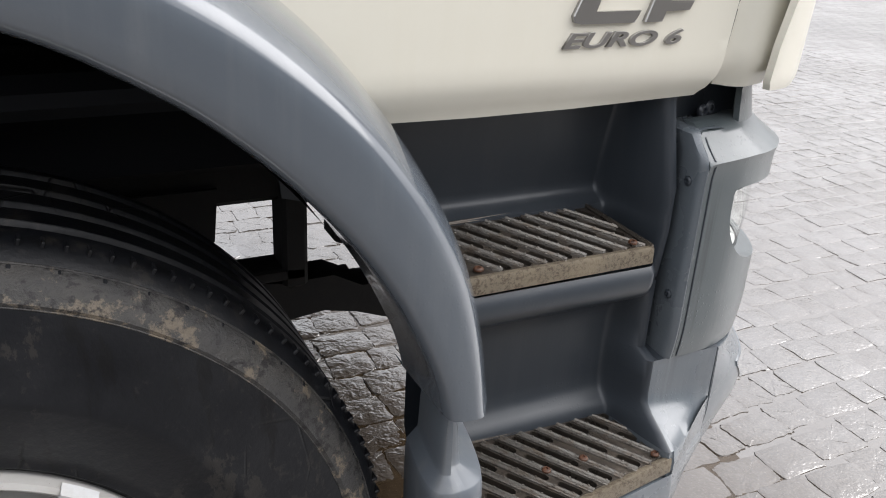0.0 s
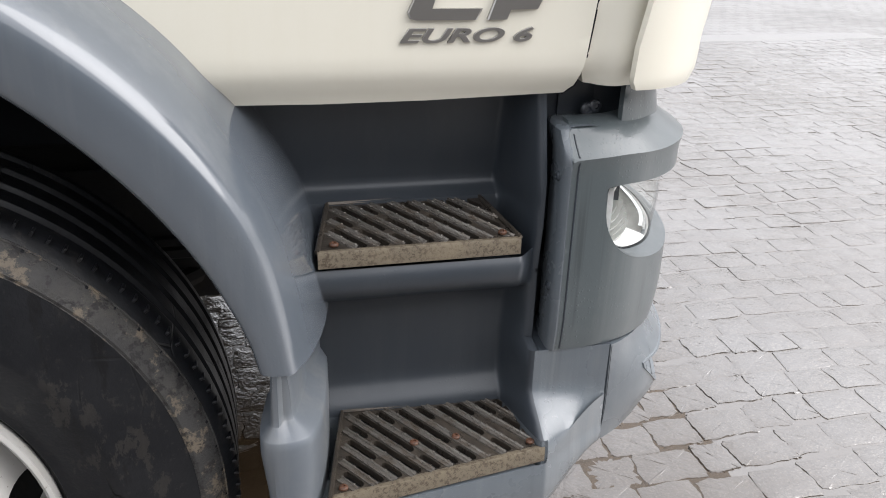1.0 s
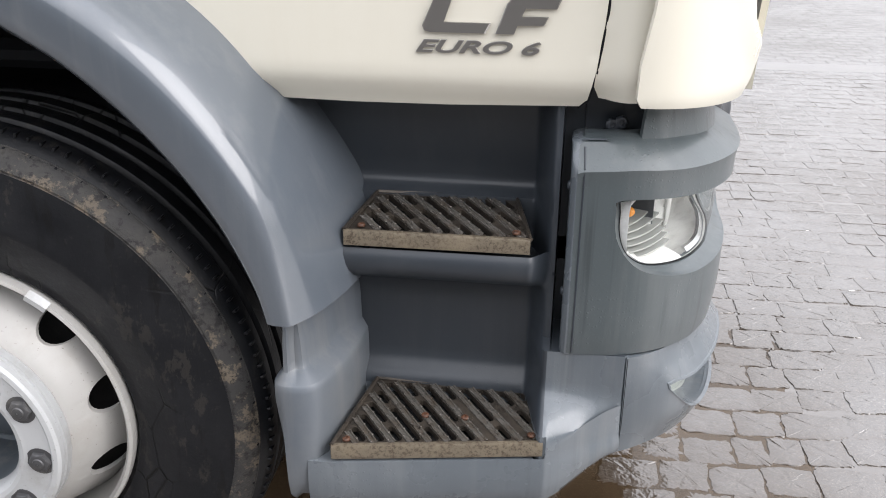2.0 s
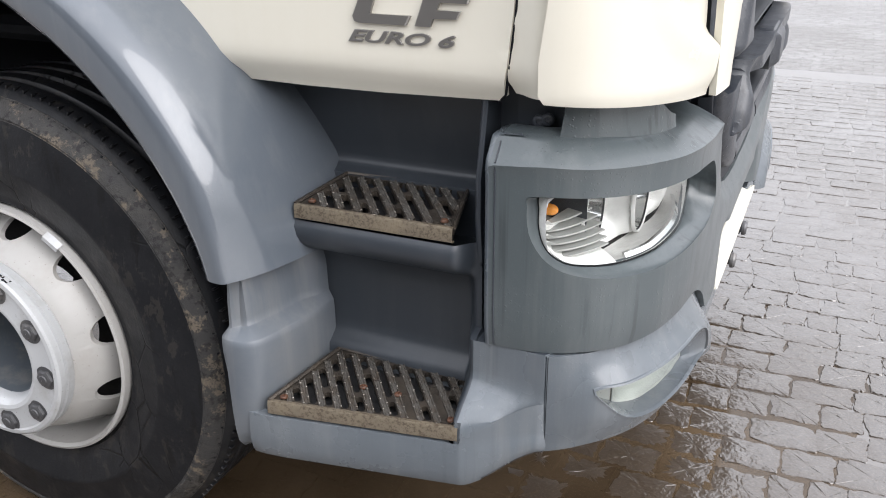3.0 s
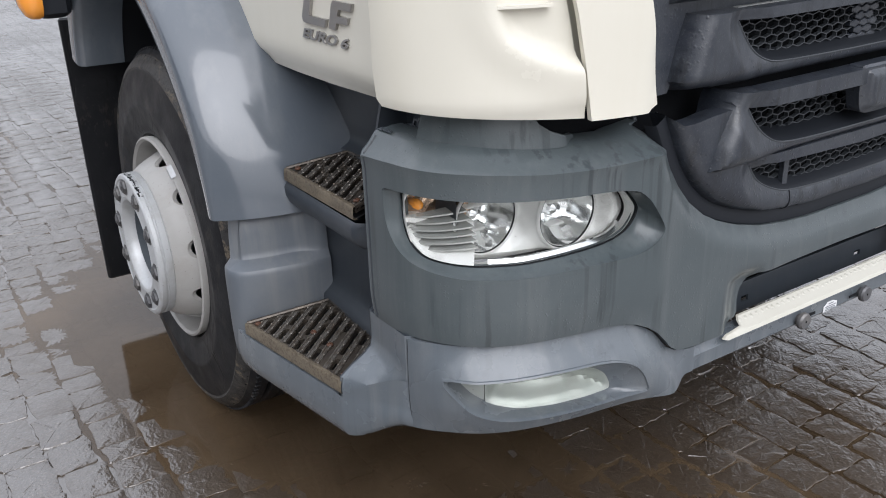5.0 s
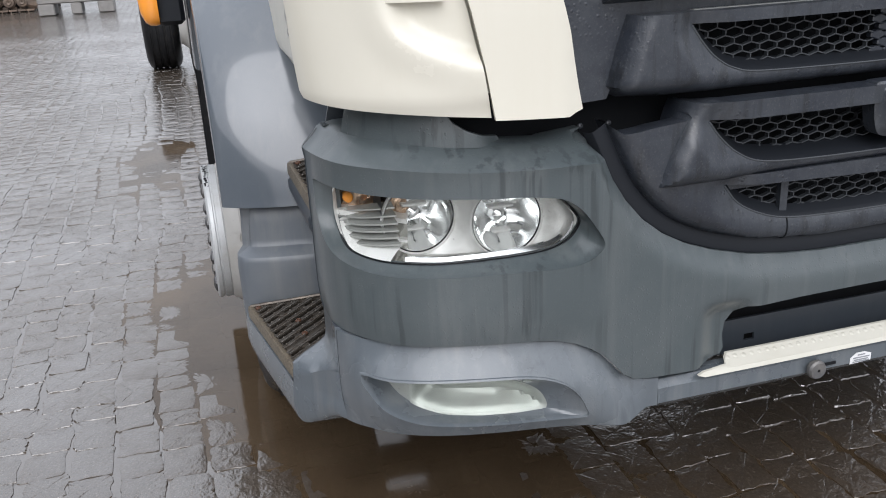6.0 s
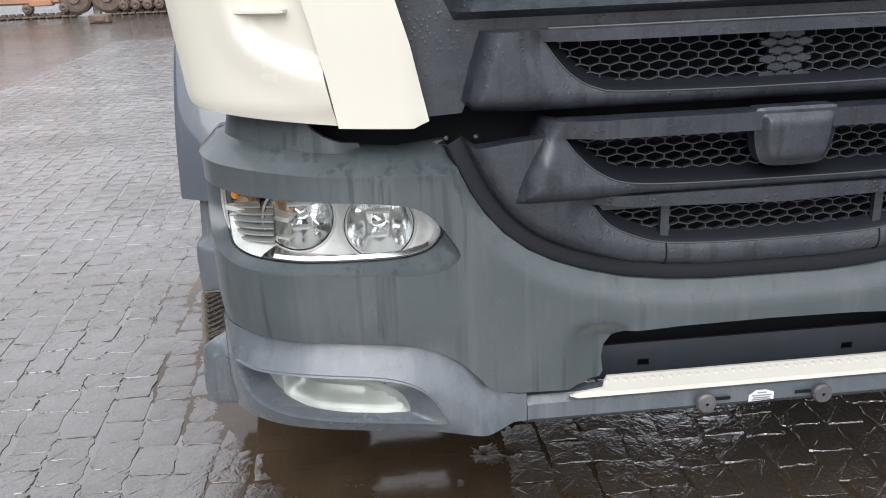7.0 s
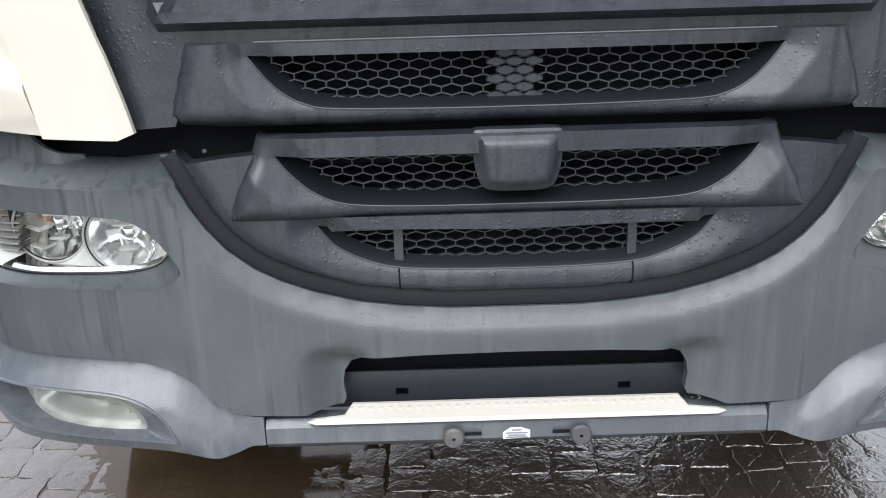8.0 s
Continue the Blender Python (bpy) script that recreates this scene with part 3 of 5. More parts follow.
def end_flange(z0=.655, z1=1.020):
    """The bumper's folded rear end, which follows its section up to the rounded top."""
    rows = []
    for i in range(25):
        k = i / 24
        z = z0 + (z1 - z0) * k
        b = bumper_inset(np.array([1.228]), np.array([z]), np.array([0.0]))[0]
        x, y = b[0] - .001, b[1] + .001
        rows.append([(x + .006, y, z), (x - .002, y - .001, z), (x - .009, y + .005, z), (x - .011, y + .014, z), (x - .011, y + .035, z),
                     (x - .011, y + .06, z), (x - .008, y + .066, z), (x + .002, y + .068, z)])
    for up, ahead in ((.003, .003), (.005, .010), (.006, .05)):
        rows.append([(p[0] + ahead, p[1] + .004, p[2] + up) for p in rows[24]])
    return lofted(rows)


for _s in (1, -1):
    zz = np.linspace(.66, 1.016, 40)
    line = bumper_inset(np.full(40, 1.2195), zz, np.full(40, -.0003))
    part("seam", tube([(p[0], p[1] * _s, p[2]) for p in line], .0016, 6), WELLGREY, truck)
part("bumper_end", end_flange(), BLUEGREY, truck, "blue-grey end flange of the bumper", 40)
part("bumper_end", mirrored(end_flange()), BLUEGREY, truck, "blue-grey end flange of the bumper", 40)


def screw_head(at, r, out, mat, name, parent):
    """A domed screw head with a recess, facing out."""
    q = Vector(out).to_track_quat("Z", "Y").to_matrix().to_4x4()
    rings = []
    for rr, h in ((r, 0), (r, .35 * r), (.75 * r, .6 * r), (.42 * r, .66 * r), (.36 * r, .35 * r), (.01 * r, .3 * r)):
        rings.append([Matrix.Translation(at) @ q @ Vector((rr * math.cos(k * math.pi / 6), rr * math.sin(k * math.pi / 6), h)) for k in range(12)])
    return part(name, lofted(rings, True), mat, parent)


for z in (.952, .765):
    b = front([1.229], [z], [0.0])[0]
    screw_head((b[0] - .0105, b[1] + .026, z), .0075, (-1, 0, 0), WELLGREY, "screw", truck)

# ---- skirt under the bumper, with the fog lamp ----
SKIRT_BOT = [(.47, .467), (.495, .467), (.517, .461), (.55, .457), (.608, .462), (.716, .470), (.81, .474), (.88, .474), (.93, .472), (.987, .470), (1.043, .467), (1.123, .455)]
FOG_HOLE = rounded([(1.042, .589), (.975, .590), (.90, .592), (.84, .592), (.765, .589), (.71, .580), (.67, .562), (.645, .536), (.631, .508), (.627, .494),
            (.640, .489), (.717, .494), (.81, .499), (.889, .503), (.94, .509), (.985, .527), (1.016, .554)], 3, True)


def skirt_inset(u, z, d):
    a = np.abs(u)
    top = np.interp(-a, [-p[0] for p in SKIRT_TOP], [p[1] for p in SKIRT_TOP])
    k = np.clip((top - z) / .2, 0, 1.2)
    i = 0.016 - 0.040 * soft(k, 0, .42) + 0.030 * soft(k, .55, 1.1)
    i = i * soft(a, .485, .56) + .004 * (1 - soft(a, .485, .56)) + 0.010 * soft(k, .6, 1.2) * (1 - soft(a, .485, .56))
    return front(u, z, d + i * soft(a, 1.14, .98) + 0.006 * soft(k, .6, 1.1))


def skirt_data():
    top = [(u, z - .004) for u, z in SKIRT_TOP if .47 < u < 1.11]
    outline = [(1.124, .652)] + top + [(.47, .526)] + SKIRT_BOT
    return sheet(outline, [FOG_HOLE], 0.016, skirt_inset, 0.012, 0.010)


skirt = part("bumper_skirt", skirt_data(), BLUEGREY, truck, "blue-grey lower bumper skirt", 32)
left_skirt = part("bumper_skirt", mirrored(skirt_data()), BLUEGREY, truck, "blue-grey lower bumper skirt", 32)


for _s in (1, -1):
    zz = np.linspace(.468, .650, 30)
    line = skirt_inset(np.full(30, 1.122), zz, np.full(30, .0005))
    part("seam", tube([(p[0], p[1] * _s, p[2]) for p in line], .0009, 6), BLACK, truck)


def ring_on(loop, place, d, grow=0.0):
    """A loop laid in space, grown or shrunk about its middle."""
    L = arr(loop)
    c = (L.min(0) + L.max(0)) / 2
    half = (L.max(0) - L.min(0)) / 2
    L = c + (L - c) * (1 + grow / half)
    return [tuple(p) for p in place(L[:, 0], L[:, 1], d)]


def even(loop, c, k, squash=.36):
    """k points of a loop at even turns about c."""
    L = arr(resample(loop, .002))
    a = np.arctan2(L[:, 1] - c[1], (L[:, 0] - c[0]) * squash)
    o = np.argsort(a)
    want = np.linspace(-math.pi, math.pi, k, endpoint=False)
    return np.stack([np.interp(want, a[o], L[o, 0], period=2 * math.pi), np.interp(want, a[o], L[o, 1], period=2 * math.pi)], 1)


def fog_place(u, z, d):
    """The fog lamp's face: it stands deeper towards the truck's side."""
    return front(u, z, d + np.interp(np.abs(u), [.65, .685, .957, 1.1], [.012, .016, .035, .042]))


FOG_BODY = rounded([(1.030, .565), (1.010, .543), (.985, .527), (.94, .509), (.89, .500), (.81, .497), (.71, .498), (.694, .502), (.697, .520), (.713, .543), (.748, .563), (.80, .574), (.90, .577), (1.0, .576)], 3, True)


def fog_lamp(side):
    n = 90
    A, B = even(FOG_HOLE, (.835, .540), n, .2), even(FOG_BODY, (.84, .528), n, .2)
    a3, b3 = skirt_inset(A[:, 0], A[:, 1], .002), fog_place(B[:, 0], B[:, 1], .0)
    rows = [a3 + (b3 - a3) * k for k in (0, .03, .3, .6, .9, 1.0)] + [fog_place(B[:, 0], B[:, 1], .016)]
    loop = resample(FOG_HOLE, .010)
    lip = lofted([ring_on(loop, skirt_inset, .002, .0050), ring_on(loop, skirt_inset, -.0022, .0036), ring_on(loop, skirt_inset, -.0022, .0004), ring_on(loop, skirt_inset, .005, -.0016)], True)
    lens_loop = clipped(FOG_BODY, 0, .968, False)
    dark = clipped(FOG_BODY, 0, .969, True)
    bowl = lambda u, z, d: fog_place(u, z, .001 + .034 * soft(gap(lens_loop, np.stack([u, z], 1)), 0, .04) + .0006 * np.sin(u * 90) + d)
    f = mirrored if side < 0 else (lambda d: d)
    p = skirt if side > 0 else left_skirt
    part("fog_lamp_pocket", f(lofted([[tuple(q) for q in r] for r in rows], True)), BLUEGREY, p, angle=30)
    part("pocket_lip", f(lip), BLUEGREY, p)
    part("fog_lamp_reflector", f(sheet(lens_loop, [], .008, bowl, .003)), DULLSATIN, p, "satin silver reflector", 30)
    part("lamp_end", f(sheet(dark, [], .012, lambda u, z, d: fog_place(u, z, .004 + d), .003)), DULLSATIN, p)
    lens = part("fog_lamp_lens", f(sheet(lens_loop, [], .010, lambda u, z, d: fog_place(u, z, .004 - .008 * np.cos((u - .83) * 8) * np.cos((z - .538) * 25) + d), .003)), GLASS, p, "clear fog lamp lens")
    lens.visible_shadow = False


def clipped(poly, axis, value, keep_above):
    """The part of a polygon on one side of a line."""
    out = []
    for p, q in zip(poly, list(poly[1:]) + [poly[0]]):
        a, b = (p[axis] - value) * (1 if keep_above else -1), (q[axis] - value) * (1 if keep_above else -1)
        if a >= 0:
            out.append(p)
        if (a >= 0) != (b >= 0):
            k = a / (a - b)
            out.append((p[0] + (q[0] - p[0]) * k, p[1] + (q[1] - p[1]) * k))
    return out


fog_lamp(1)
fog_lamp(-1)

# ---- bar, plate and opening in the middle of the bumper ----
bar = part("underrun_bar", sheet([(-.468, .452), (.468, .452), (.468, .514), (-.468, .514)], [], .008,
                                 lambda u, z, d: front(u, z, d + .006 + .012 * soft(z, .50, .514) + .016 * soft(z, .466, .452)), .03), BLUEGREY, truck,
           "blue-grey steel bar below the plate", 32)


def plate_place(u, z, d):
    k = np.clip((z - .513) / .052, 0, 1)
    return front(u, .511 + .024 * k, -.004 + .034 * soft(k, .12, 1) + d)


part("step_plate", sheet([(-.372, .513), (.372, .513), (.387, .524), (.372, .531), (.320, .537), (.306, .565), (-.306, .565), (-.320, .537), (-.372, .531), (-.387, .524)],
                         [], .016, plate_place, .006), PLATE, truck, "cream dimpled metal plate over the bar", 30)
part("opening_back", sheet([(-.36, .50), (.36, .50), (.36, .574), (-.36, .574)], [[(.203, .522), (.228, .522), (.228, .537), (.203, .537)], [(-.228, .522), (-.203, .522), (-.203, .537), (-.228, .537)]],
                           .03, lambda u, z, d: front(u, z, .085 + d), .006), WELLGREY, truck, "grey panel behind the bumper opening")
# black sheet in place of the shade inside the opening and its slots
part("opening_shade_sheet", sheet([(-.40, .48), (.40, .48), (.40, .72), (-.40, .72)], [], .04, lambda u, z, d: front(u, z, .15 + d), .02), BLACK, truck)

CAPGREY = silver("worn_cap_metal", (.13, .13, .135), .45, .5)
for y in (-.118, .118):
    bolt = part("tow_bolt", joined(turned([(.003, -.002), (.017, -.002), (.020, .003), (.020, .010), (.013, .012), (.013, .03)], (0, 0), 20)), CAPGREY, truck, "worn grey threaded bolt cap", 30)
    bolt.matrix_local = Matrix.Translation((.073, y, .479)) @ pose(0, 0, 0, 0, 0, 90)
    slot = part("slot", block(-.0015, .0015, -.016, .016, -.0035, .0035, .001), BLACK, truck)
    slot.location = (.0605, y + (.036 if y < 0 else -.036), .482)
sticker = part("sticker", sheet([(-.025, .468), (.026, .466), (.026, .480), (.012, .490), (-.008, .490), (-.025, .484)], [], .02, lambda u, z, d: front(u, z, .0045 + d), .0008), PAPER, truck,
               "torn white paper sticker with grey print")
for i, (w, z) in enumerate(((.018, .485), (.040, .479), (.034, .474), (.040, .470))):
    part("print_bar", sheet([(-w / 2, z - .0012), (w / 2, z - .0012), (w / 2, z + .0012), (-w / 2, z + .0012)], [], .02, lambda u, z, d: front(u, z, .003 + d), .0006), INK, sticker)

# ---- headlights ----
LENS_LOOP = rounded([(1.022, .930), (1.028, .90), (1.027, .865), (1.018, .828), (1.0, .800), (.97, .780), (.92, .768), (.85, .764), (.75, .769), (.67, .775), (.634, .796), (.614, .830),
                     (.620, .860), (.640, .886), (.680, .908), (.76, .926), (.90, .934), (.98, .936)], 4, True)
# the two round lamps: distance from the middle, height, radius
LAMPS = ((.728, .846, .066), (.880, .856, .066))


def lamp_plane(v, z, d):
    """Place on the slanting pane of the right headlight, d metres behind it."""
    v, z, d = np.broadcast_arrays(np.asarray(v, float), np.asarray(z, float), np.asarray(d, float))
    return np.stack([.188 - .33 * v - .95 * d, -(v - .313 * d), z], 1)


def cover_place(u, z, d):
    """The headlight's clear cover: it follows the bumper's skin, set back, deepest towards the middle."""
    return front(u, z, d + np.interp(np.abs(u), [.61, .75, .88, 1.0, 1.15], [.050, .034, .028, .027, .031]))


COVER = rounded([(1.146, .938), (1.152, .905), (1.150, .868), (1.134, .834), (1.101, .813), (1.055, .806), (.987, .802), (.90, .801), (.83, .802), (.76, .803), (.70, .803), (.66, .808), (.634, .820),
                 (.614, .846), (.624, .868), (.655, .898), (.70, .916), (.80, .932), (.92, .940), (1.05, .944)], 3, True)


def headlight(side):
    f = mirrored if side < 0 else (lambda d: d)
    n = 110
    A, R, B = even(LAMP_HOLE, (.877, .860), n), even(COVER, (.875, .865), n), even(LENS_LOOP, (.821, .850), n)
    a3, ai = bumper_inset(A[:, 0], A[:, 1], 0.0), bumper_inset(A[:, 0], A[:, 1], .006)
    r3, b3 = cover_place(R[:, 0], R[:, 1], .002), lamp_plane(B[:, 0], B[:, 1], .0)
    rings = [a3, a3 * .55 + ai * .45 + (r3 - a3) * .03, ai + (r3 - ai) * .3, ai + (r3 - ai) * .7, ai + (r3 - ai) * .97, cover_place(R[:, 0], R[:, 1], .014)]
    lamp = part("headlight", f(lofted([[tuple(p) for p in r] for r in rings], True)), GREY, truck, "headlight in its grey recess", 40)
    q3 = cover_place(*(R + (arr([.875, .865]) - R) * .02).T, .004)
    bezel = [q3 + (b3 - q3) * k for k in (0, .06, .35, .7, 1.0)] + [lamp_plane(B[:, 0], B[:, 1], .02)]
    part("bezel", f(lofted([[tuple(p) for p in r] for r in bezel], True)), HOUSING, lamp, "silver inner wall of the lamp", 30)
    rim = [cover_place(*(R + (arr([.875, .865]) - R) * k).T, q) for k, q in ((-.004, .004), (-.004, .000), (.005, .000), (.006, .006))]
    part("gasket", f(lofted([[tuple(p) for p in r] for r in rim], True)), BLACK, lamp, "black seal round the lamp")
    m = 60
    a = np.linspace(0, 2 * math.pi, m, endpoint=False)
    discs = [list(zip(v + r * np.cos(a), z + r * np.sin(a))) for v, z, r in LAMPS]
    silver_area = clipped(LENS_LOOP, 0, .908, False)
    def forward(v, z, d):
        """The pane bent so that it faces straight ahead round each lamp."""
        P = lamp_plane(v, z, d + .010 + .022 * soft(gap(LENS_LOOP, np.stack([v, z], 1)), .02, 0))
        for cv, cz, r in LAMPS:
            k = soft(np.hypot(np.asarray(v) - cv, np.asarray(z) - cz) - r, .022, 0)
            P[:, 0] += (.188 - .33 * cv - .010 - .95 * d - P[:, 0]) * k
        return P
    part("lamp_housing", f(sheet(silver_area, discs, .006, forward, .006, .005)), HOUSING, lamp, "silver inner housing", 30)
    for (v, z, r), kind in zip(LAMPS, (0, 1)):
        def lamp_bowl(vv, zz, d, cv=v):
            vv, zz, d = np.broadcast_arrays(np.asarray(vv, float), np.asarray(zz, float), np.asarray(d, float))
            return np.stack([.188 - .33 * cv - d, -vv, zz], 1)
        rows = []
        for rr, dx in ((1.0, .008), (.985, .014), (.965, .020), (.93, .032), (.84, .048), (.70, .060), (.52, .070), (.34, .076), (.22, .078)):
            flute = .006 * np.abs(np.sin((r * rr * np.cos(a)) * (95 if kind else 70))) * (.3 < rr < .95)
            rows.append([tuple(p) for p in lamp_bowl(v + r * rr * np.cos(a), z + r * rr * np.sin(a), dx - flute)])
        part("reflector", f(lofted(rows, True)), CHROME, lamp, "chrome fluted reflector bowl", 18)
        rows = [[tuple(p) for p in lamp_bowl(v + r * rr * np.cos(a), z + r * rr * np.sin(a), dx)] for rr, dx in ((1.09, .011), (1.075, .006), (1.05, .004), (1.03, .0065), (1.0, .008), (.99, .014))]
        part("lamp_ring", f(lofted(rows, True)), HOUSING, lamp, "silver ring round the lamp", 40)
        rows = [[tuple(p) for p in lamp_bowl(v + r * rr * np.cos(a), z + r * rr * np.sin(a), dx)] for rr, dx in ((1.008, .0066), (.998, .0062), (.985, .010))]
        part("ring_shadow_gap", f(lofted(rows, True)), BLACK, lamp, "", 40)
        b = np.linspace(0, 2 * math.pi, 20, endpoint=False)
        rows = [[tuple(p) for p in lamp_bowl(v + r * rr * np.cos(b), z - .002 + r * rr * np.sin(b), dx)] for rr, dx in ((.26, .078), (.26, .052), (.20, .044), (.08, .040), (.01, .039))]
        part("bulb_shield", f(lofted(rows, True)), CHROME, lamp)
        for z0, w in ((.014, .024), (-.034, .018)):
            p = lamp_bowl([v], [z], [.045])[0]
            part("shield_plate", f(block(p[0] - .012, p[0] + .010, p[1] - w, p[1] + w, z + z0, z + z0 + .006, .002)), HOUSING, lamp)
    # ribbed side lamp in three slanting storeys
    lean = [(v, z - .2 * (v - 1.02)) for v, z in LENS_LOOP]
    def storey(z0, z1):
        return clipped(clipped(clipped(lean, 0, .905, True), 1, z0, True), 1, z1, False)
    def ribs(inset, amp, freq):
        return lambda v, z, d: lamp_plane(v, z + .2 * (v - 1.02), d + inset + amp * np.abs(np.sin(v * freq + z * 60)))
    for z0, z1, inset, amp, freq, mat in ((.874, .99, .040, .005, 90, BULBREFLECT), (.836, .868, .016, .006, 150, GRID), (.70, .832, .010, .004, 260, GRID)):
        part("lamp_segment", f(sheet(storey(z0, z1), [], .0045, ribs(inset, amp, freq), .003)), mat, lamp, "ribbed clear and chrome side lamp", 20)
    for z0, z1 in ((.868, .877), (.831, .8365)):
        part("segment_rail", f(sheet(storey(z0, z1), [], .008, ribs(.007, 0, 1), .052)), HOUSING, lamp)
    # clear louvres that step forward to the cover
    edge = cover_place(np.linspace(.86, 1.15, 60), np.full(60, .85), np.full(60, .010))
    for zc, reach in ((.880, .30), (.868, .42), (.856, .52), (.844, .58), (.832, .62), (.820, .66)):
        vs = np.linspace(.93, 1.022, 14)
        fx = np.interp(vs, -edge[:, 1], edge[:, 0])
        back = lamp_plane(vs, zc - .10 * (vs - 1.02), .012)
        tip = [(b[0] + (x - b[0]) * reach, b[1], b[2] - .004) for b, x in zip(back, fx)]
        rows = [[tuple(b) for b in back], tip, [(x, y, z - .003) for x, y, z in tip], [(b[0], b[1], b[2] - .006) for b in back]]
        part("louvre", f(lofted(rows)), LOUVRE, lamp, "clear grey louvre of the side lamp", 30)
    c = (-.156, -1.000, .899)
    bulb = [[(c[0] + q * .016, c[1] + .010 * r * math.cos(t), c[2] + .010 * r * math.sin(t)) for t in np.linspace(0, 2 * math.pi, 16, endpoint=False)] for r, q in ((.5, -1.6), (.8, -.6), (1, 0), (.92, .45), (.7, .75), (.35, .95), (.05, 1))]
    part("indicator_bulb", f(lofted(bulb, True)), AMBER, lamp, "amber indicator bulb")
    part("lamp_back", f(sheet(clipped(LENS_LOOP, 0, .930, True), [], .012, lambda v, z, d: lamp_plane(v, z, d + .046), .003)), HOUSING, lamp, "silver back wall of the side lamp", 40)
    floor_line = arr(sorted([p for p in COVER if p[1] < .86 and p[0] > .985], key=lambda p: p[0]))
    rows = [[tuple(p) for p in cover_place(floor_line[:, 0], floor_line[:, 1] + up, np.full(len(floor_line), deep))] for up, deep in ((.001, .005), (.004, .012), (.008, .030), (.012, .055))]
    part("lamp_floor", f(lofted(rows)), HOUSING, lamp, "silver floor of the side lamp", 40)
    low = sorted([p for p in COVER if p[1] < .82 and .635 < p[0] < .96], key=lambda p: p[0])
    part("chrome_strip", f(sheet([(v, z + .002) for v, z in low] + [(v, z + .0085) for v, z in reversed(low)], [], .006, lambda v, z, d: cover_place(v, z, d + .006 + .9 * (z - .80)), .006)), CHROME, lamp, "chrome strip below the lamps")
    c = part("lens", f(sheet(COVER, [], .016, lambda u, z, d: cover_place(u, z, d - .005 * soft(gap(COVER, np.stack([u, z], 1)), 0, .06)), 0.0, .012)), GLASS, lamp, "clear headlight cover", 60)
    c.visible_shadow = False


headlight(1)
headlight(-1)

# ---- neck over the bumper, dark gap, cream corner panels ----
NECK = [(.755, 1.000), (.90, 1.006), (1.09, 1.012), (1.118, 1.022), (1.112, 1.05), (1.100, 1.10), (.89, 1.10), (.868, 1.065), (.852, 1.046), (.827, 1.031), (.795, 1.020), (.765, 1.014)]


def mirror_part(name, data, mat, parent, label="", angle=35):
    a = part(name, data, mat, parent, label, angle)
    b = part(name, mirrored(data), mat, parent, label, angle)
    return a, b


mirror_part("bumper_neck", sheet(NECK, [], .016, lambda u, z, d: front(u, z, d + .043 + .010 * np.clip((z - 1.01) / .06, 0, 1) + .03 * soft(u, .81, .755)), .01, .01), GREY, truck, "grey plastic below the corner panel", 40)
# the sheet set deep at the side gives the gap's shade by its dark grey
mirror_part("neck_recess", sheet([(1.06, 1.0), (1.215, 1.0), (1.215, 1.10), (1.06, 1.10)], [], .02, lambda u, z, d: front(u, z, d + .105), .01), WELLGREY, truck, "dark sheet for the shaded recess behind the bumper top")
# black back sheet and shelf supply the shade of the gaps round the grille
part("gap_back", sheet(both([(0, .66), (.45, .66), (.66, .98), (1.18, .98), (1.18, 1.34), (0, 1.34)]), [], .05, lambda u, z, d: front(u, z, d + .125), .01), BLACK, truck, "black sheet for the shaded void behind the grille")
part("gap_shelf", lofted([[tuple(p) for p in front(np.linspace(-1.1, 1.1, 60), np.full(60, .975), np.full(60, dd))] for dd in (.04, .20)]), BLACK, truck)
for u, z in ((1.150, 1.040), (1.172, 1.036)):
    screw_head(tuple(front([u], [z], [.088])[0]), .011, (.2, -1, .1), DARK, "clip", truck)
for u in (.60, .545):
    screw_head(tuple(front([u], [1.012], [.085])[0]), .005, (1, 0, .3), DARK, "screw", truck)

SCOOP = [(.806, 1.141), (.848, 1.154), (.895, 1.173), (.933, 1.199), (.949, 1.226), (.957, 1.262), (.965, 1.35)]


def deflector_place(u, z, d):
    z = np.asarray(z, float)
    top = np.clip((z - 1.05) / .25, 0, 1.6)
    P = np.stack([u, z], 1)
    loop = [(.74, 1.128)] + rounded(SCOOP, 5) + [(.74, 1.9)]
    inner = inside(loop, P)
    dist = gap([(.70, 1.115)] + rounded(SCOOP, 5), P, False)
    scoop = np.where(inner, -.006 + .026 * soft(dist, 0, .03), -.006 * soft(dist, .06, 0))
    i = -.006 + scoop - .010 * top - .016 * soft(u, 1.03, 1.15) * top + .010 * soft(z, 1.10, 1.06)
    return front(u, z, d + i)


DEFL = [(.789, 1.060), (.90, 1.070), (.98, 1.076), (1.04, 1.080), (1.10, 1.084), (1.145, 1.087), (1.153, 1.10), (1.153, 1.15), (1.143, 1.23), (1.136, 1.34), (1.13, 1.50), (.864, 1.50), (.841, 1.30), (.822, 1.23), (.803, 1.145)]
mirror_part("corner_deflector", sheet(DEFL, [], .011, deflector_place, .012, .010), CREAM, truck, "cream air deflector with a scooped vent", 40)
STRIP = [(.634, 1.062), (.660, 1.052), (.785, 1.058), (.7995, 1.143), (.8185, 1.23), (.8375, 1.30), (.860, 1.50), (.74, 1.50), (.693, 1.30), (.661, 1.19)]
mirror_part("front_panel", sheet(STRIP, [], .02, lambda u, z, d: front(u, z, d - .012 + .010 * soft(u, .67, .64) - .008 * soft(z, 1.05, 1.3)), .012, .012), CREAM, truck, "cream front panel beside the grille", 40)
mirror_part("vent_blade", sheet([(.86, 1.248), (.956, 1.248), (.956, 1.253), (.86, 1.253)], [], .01, lambda u, z, d: front(u, z, d - .014), .03), CREAM, truck)
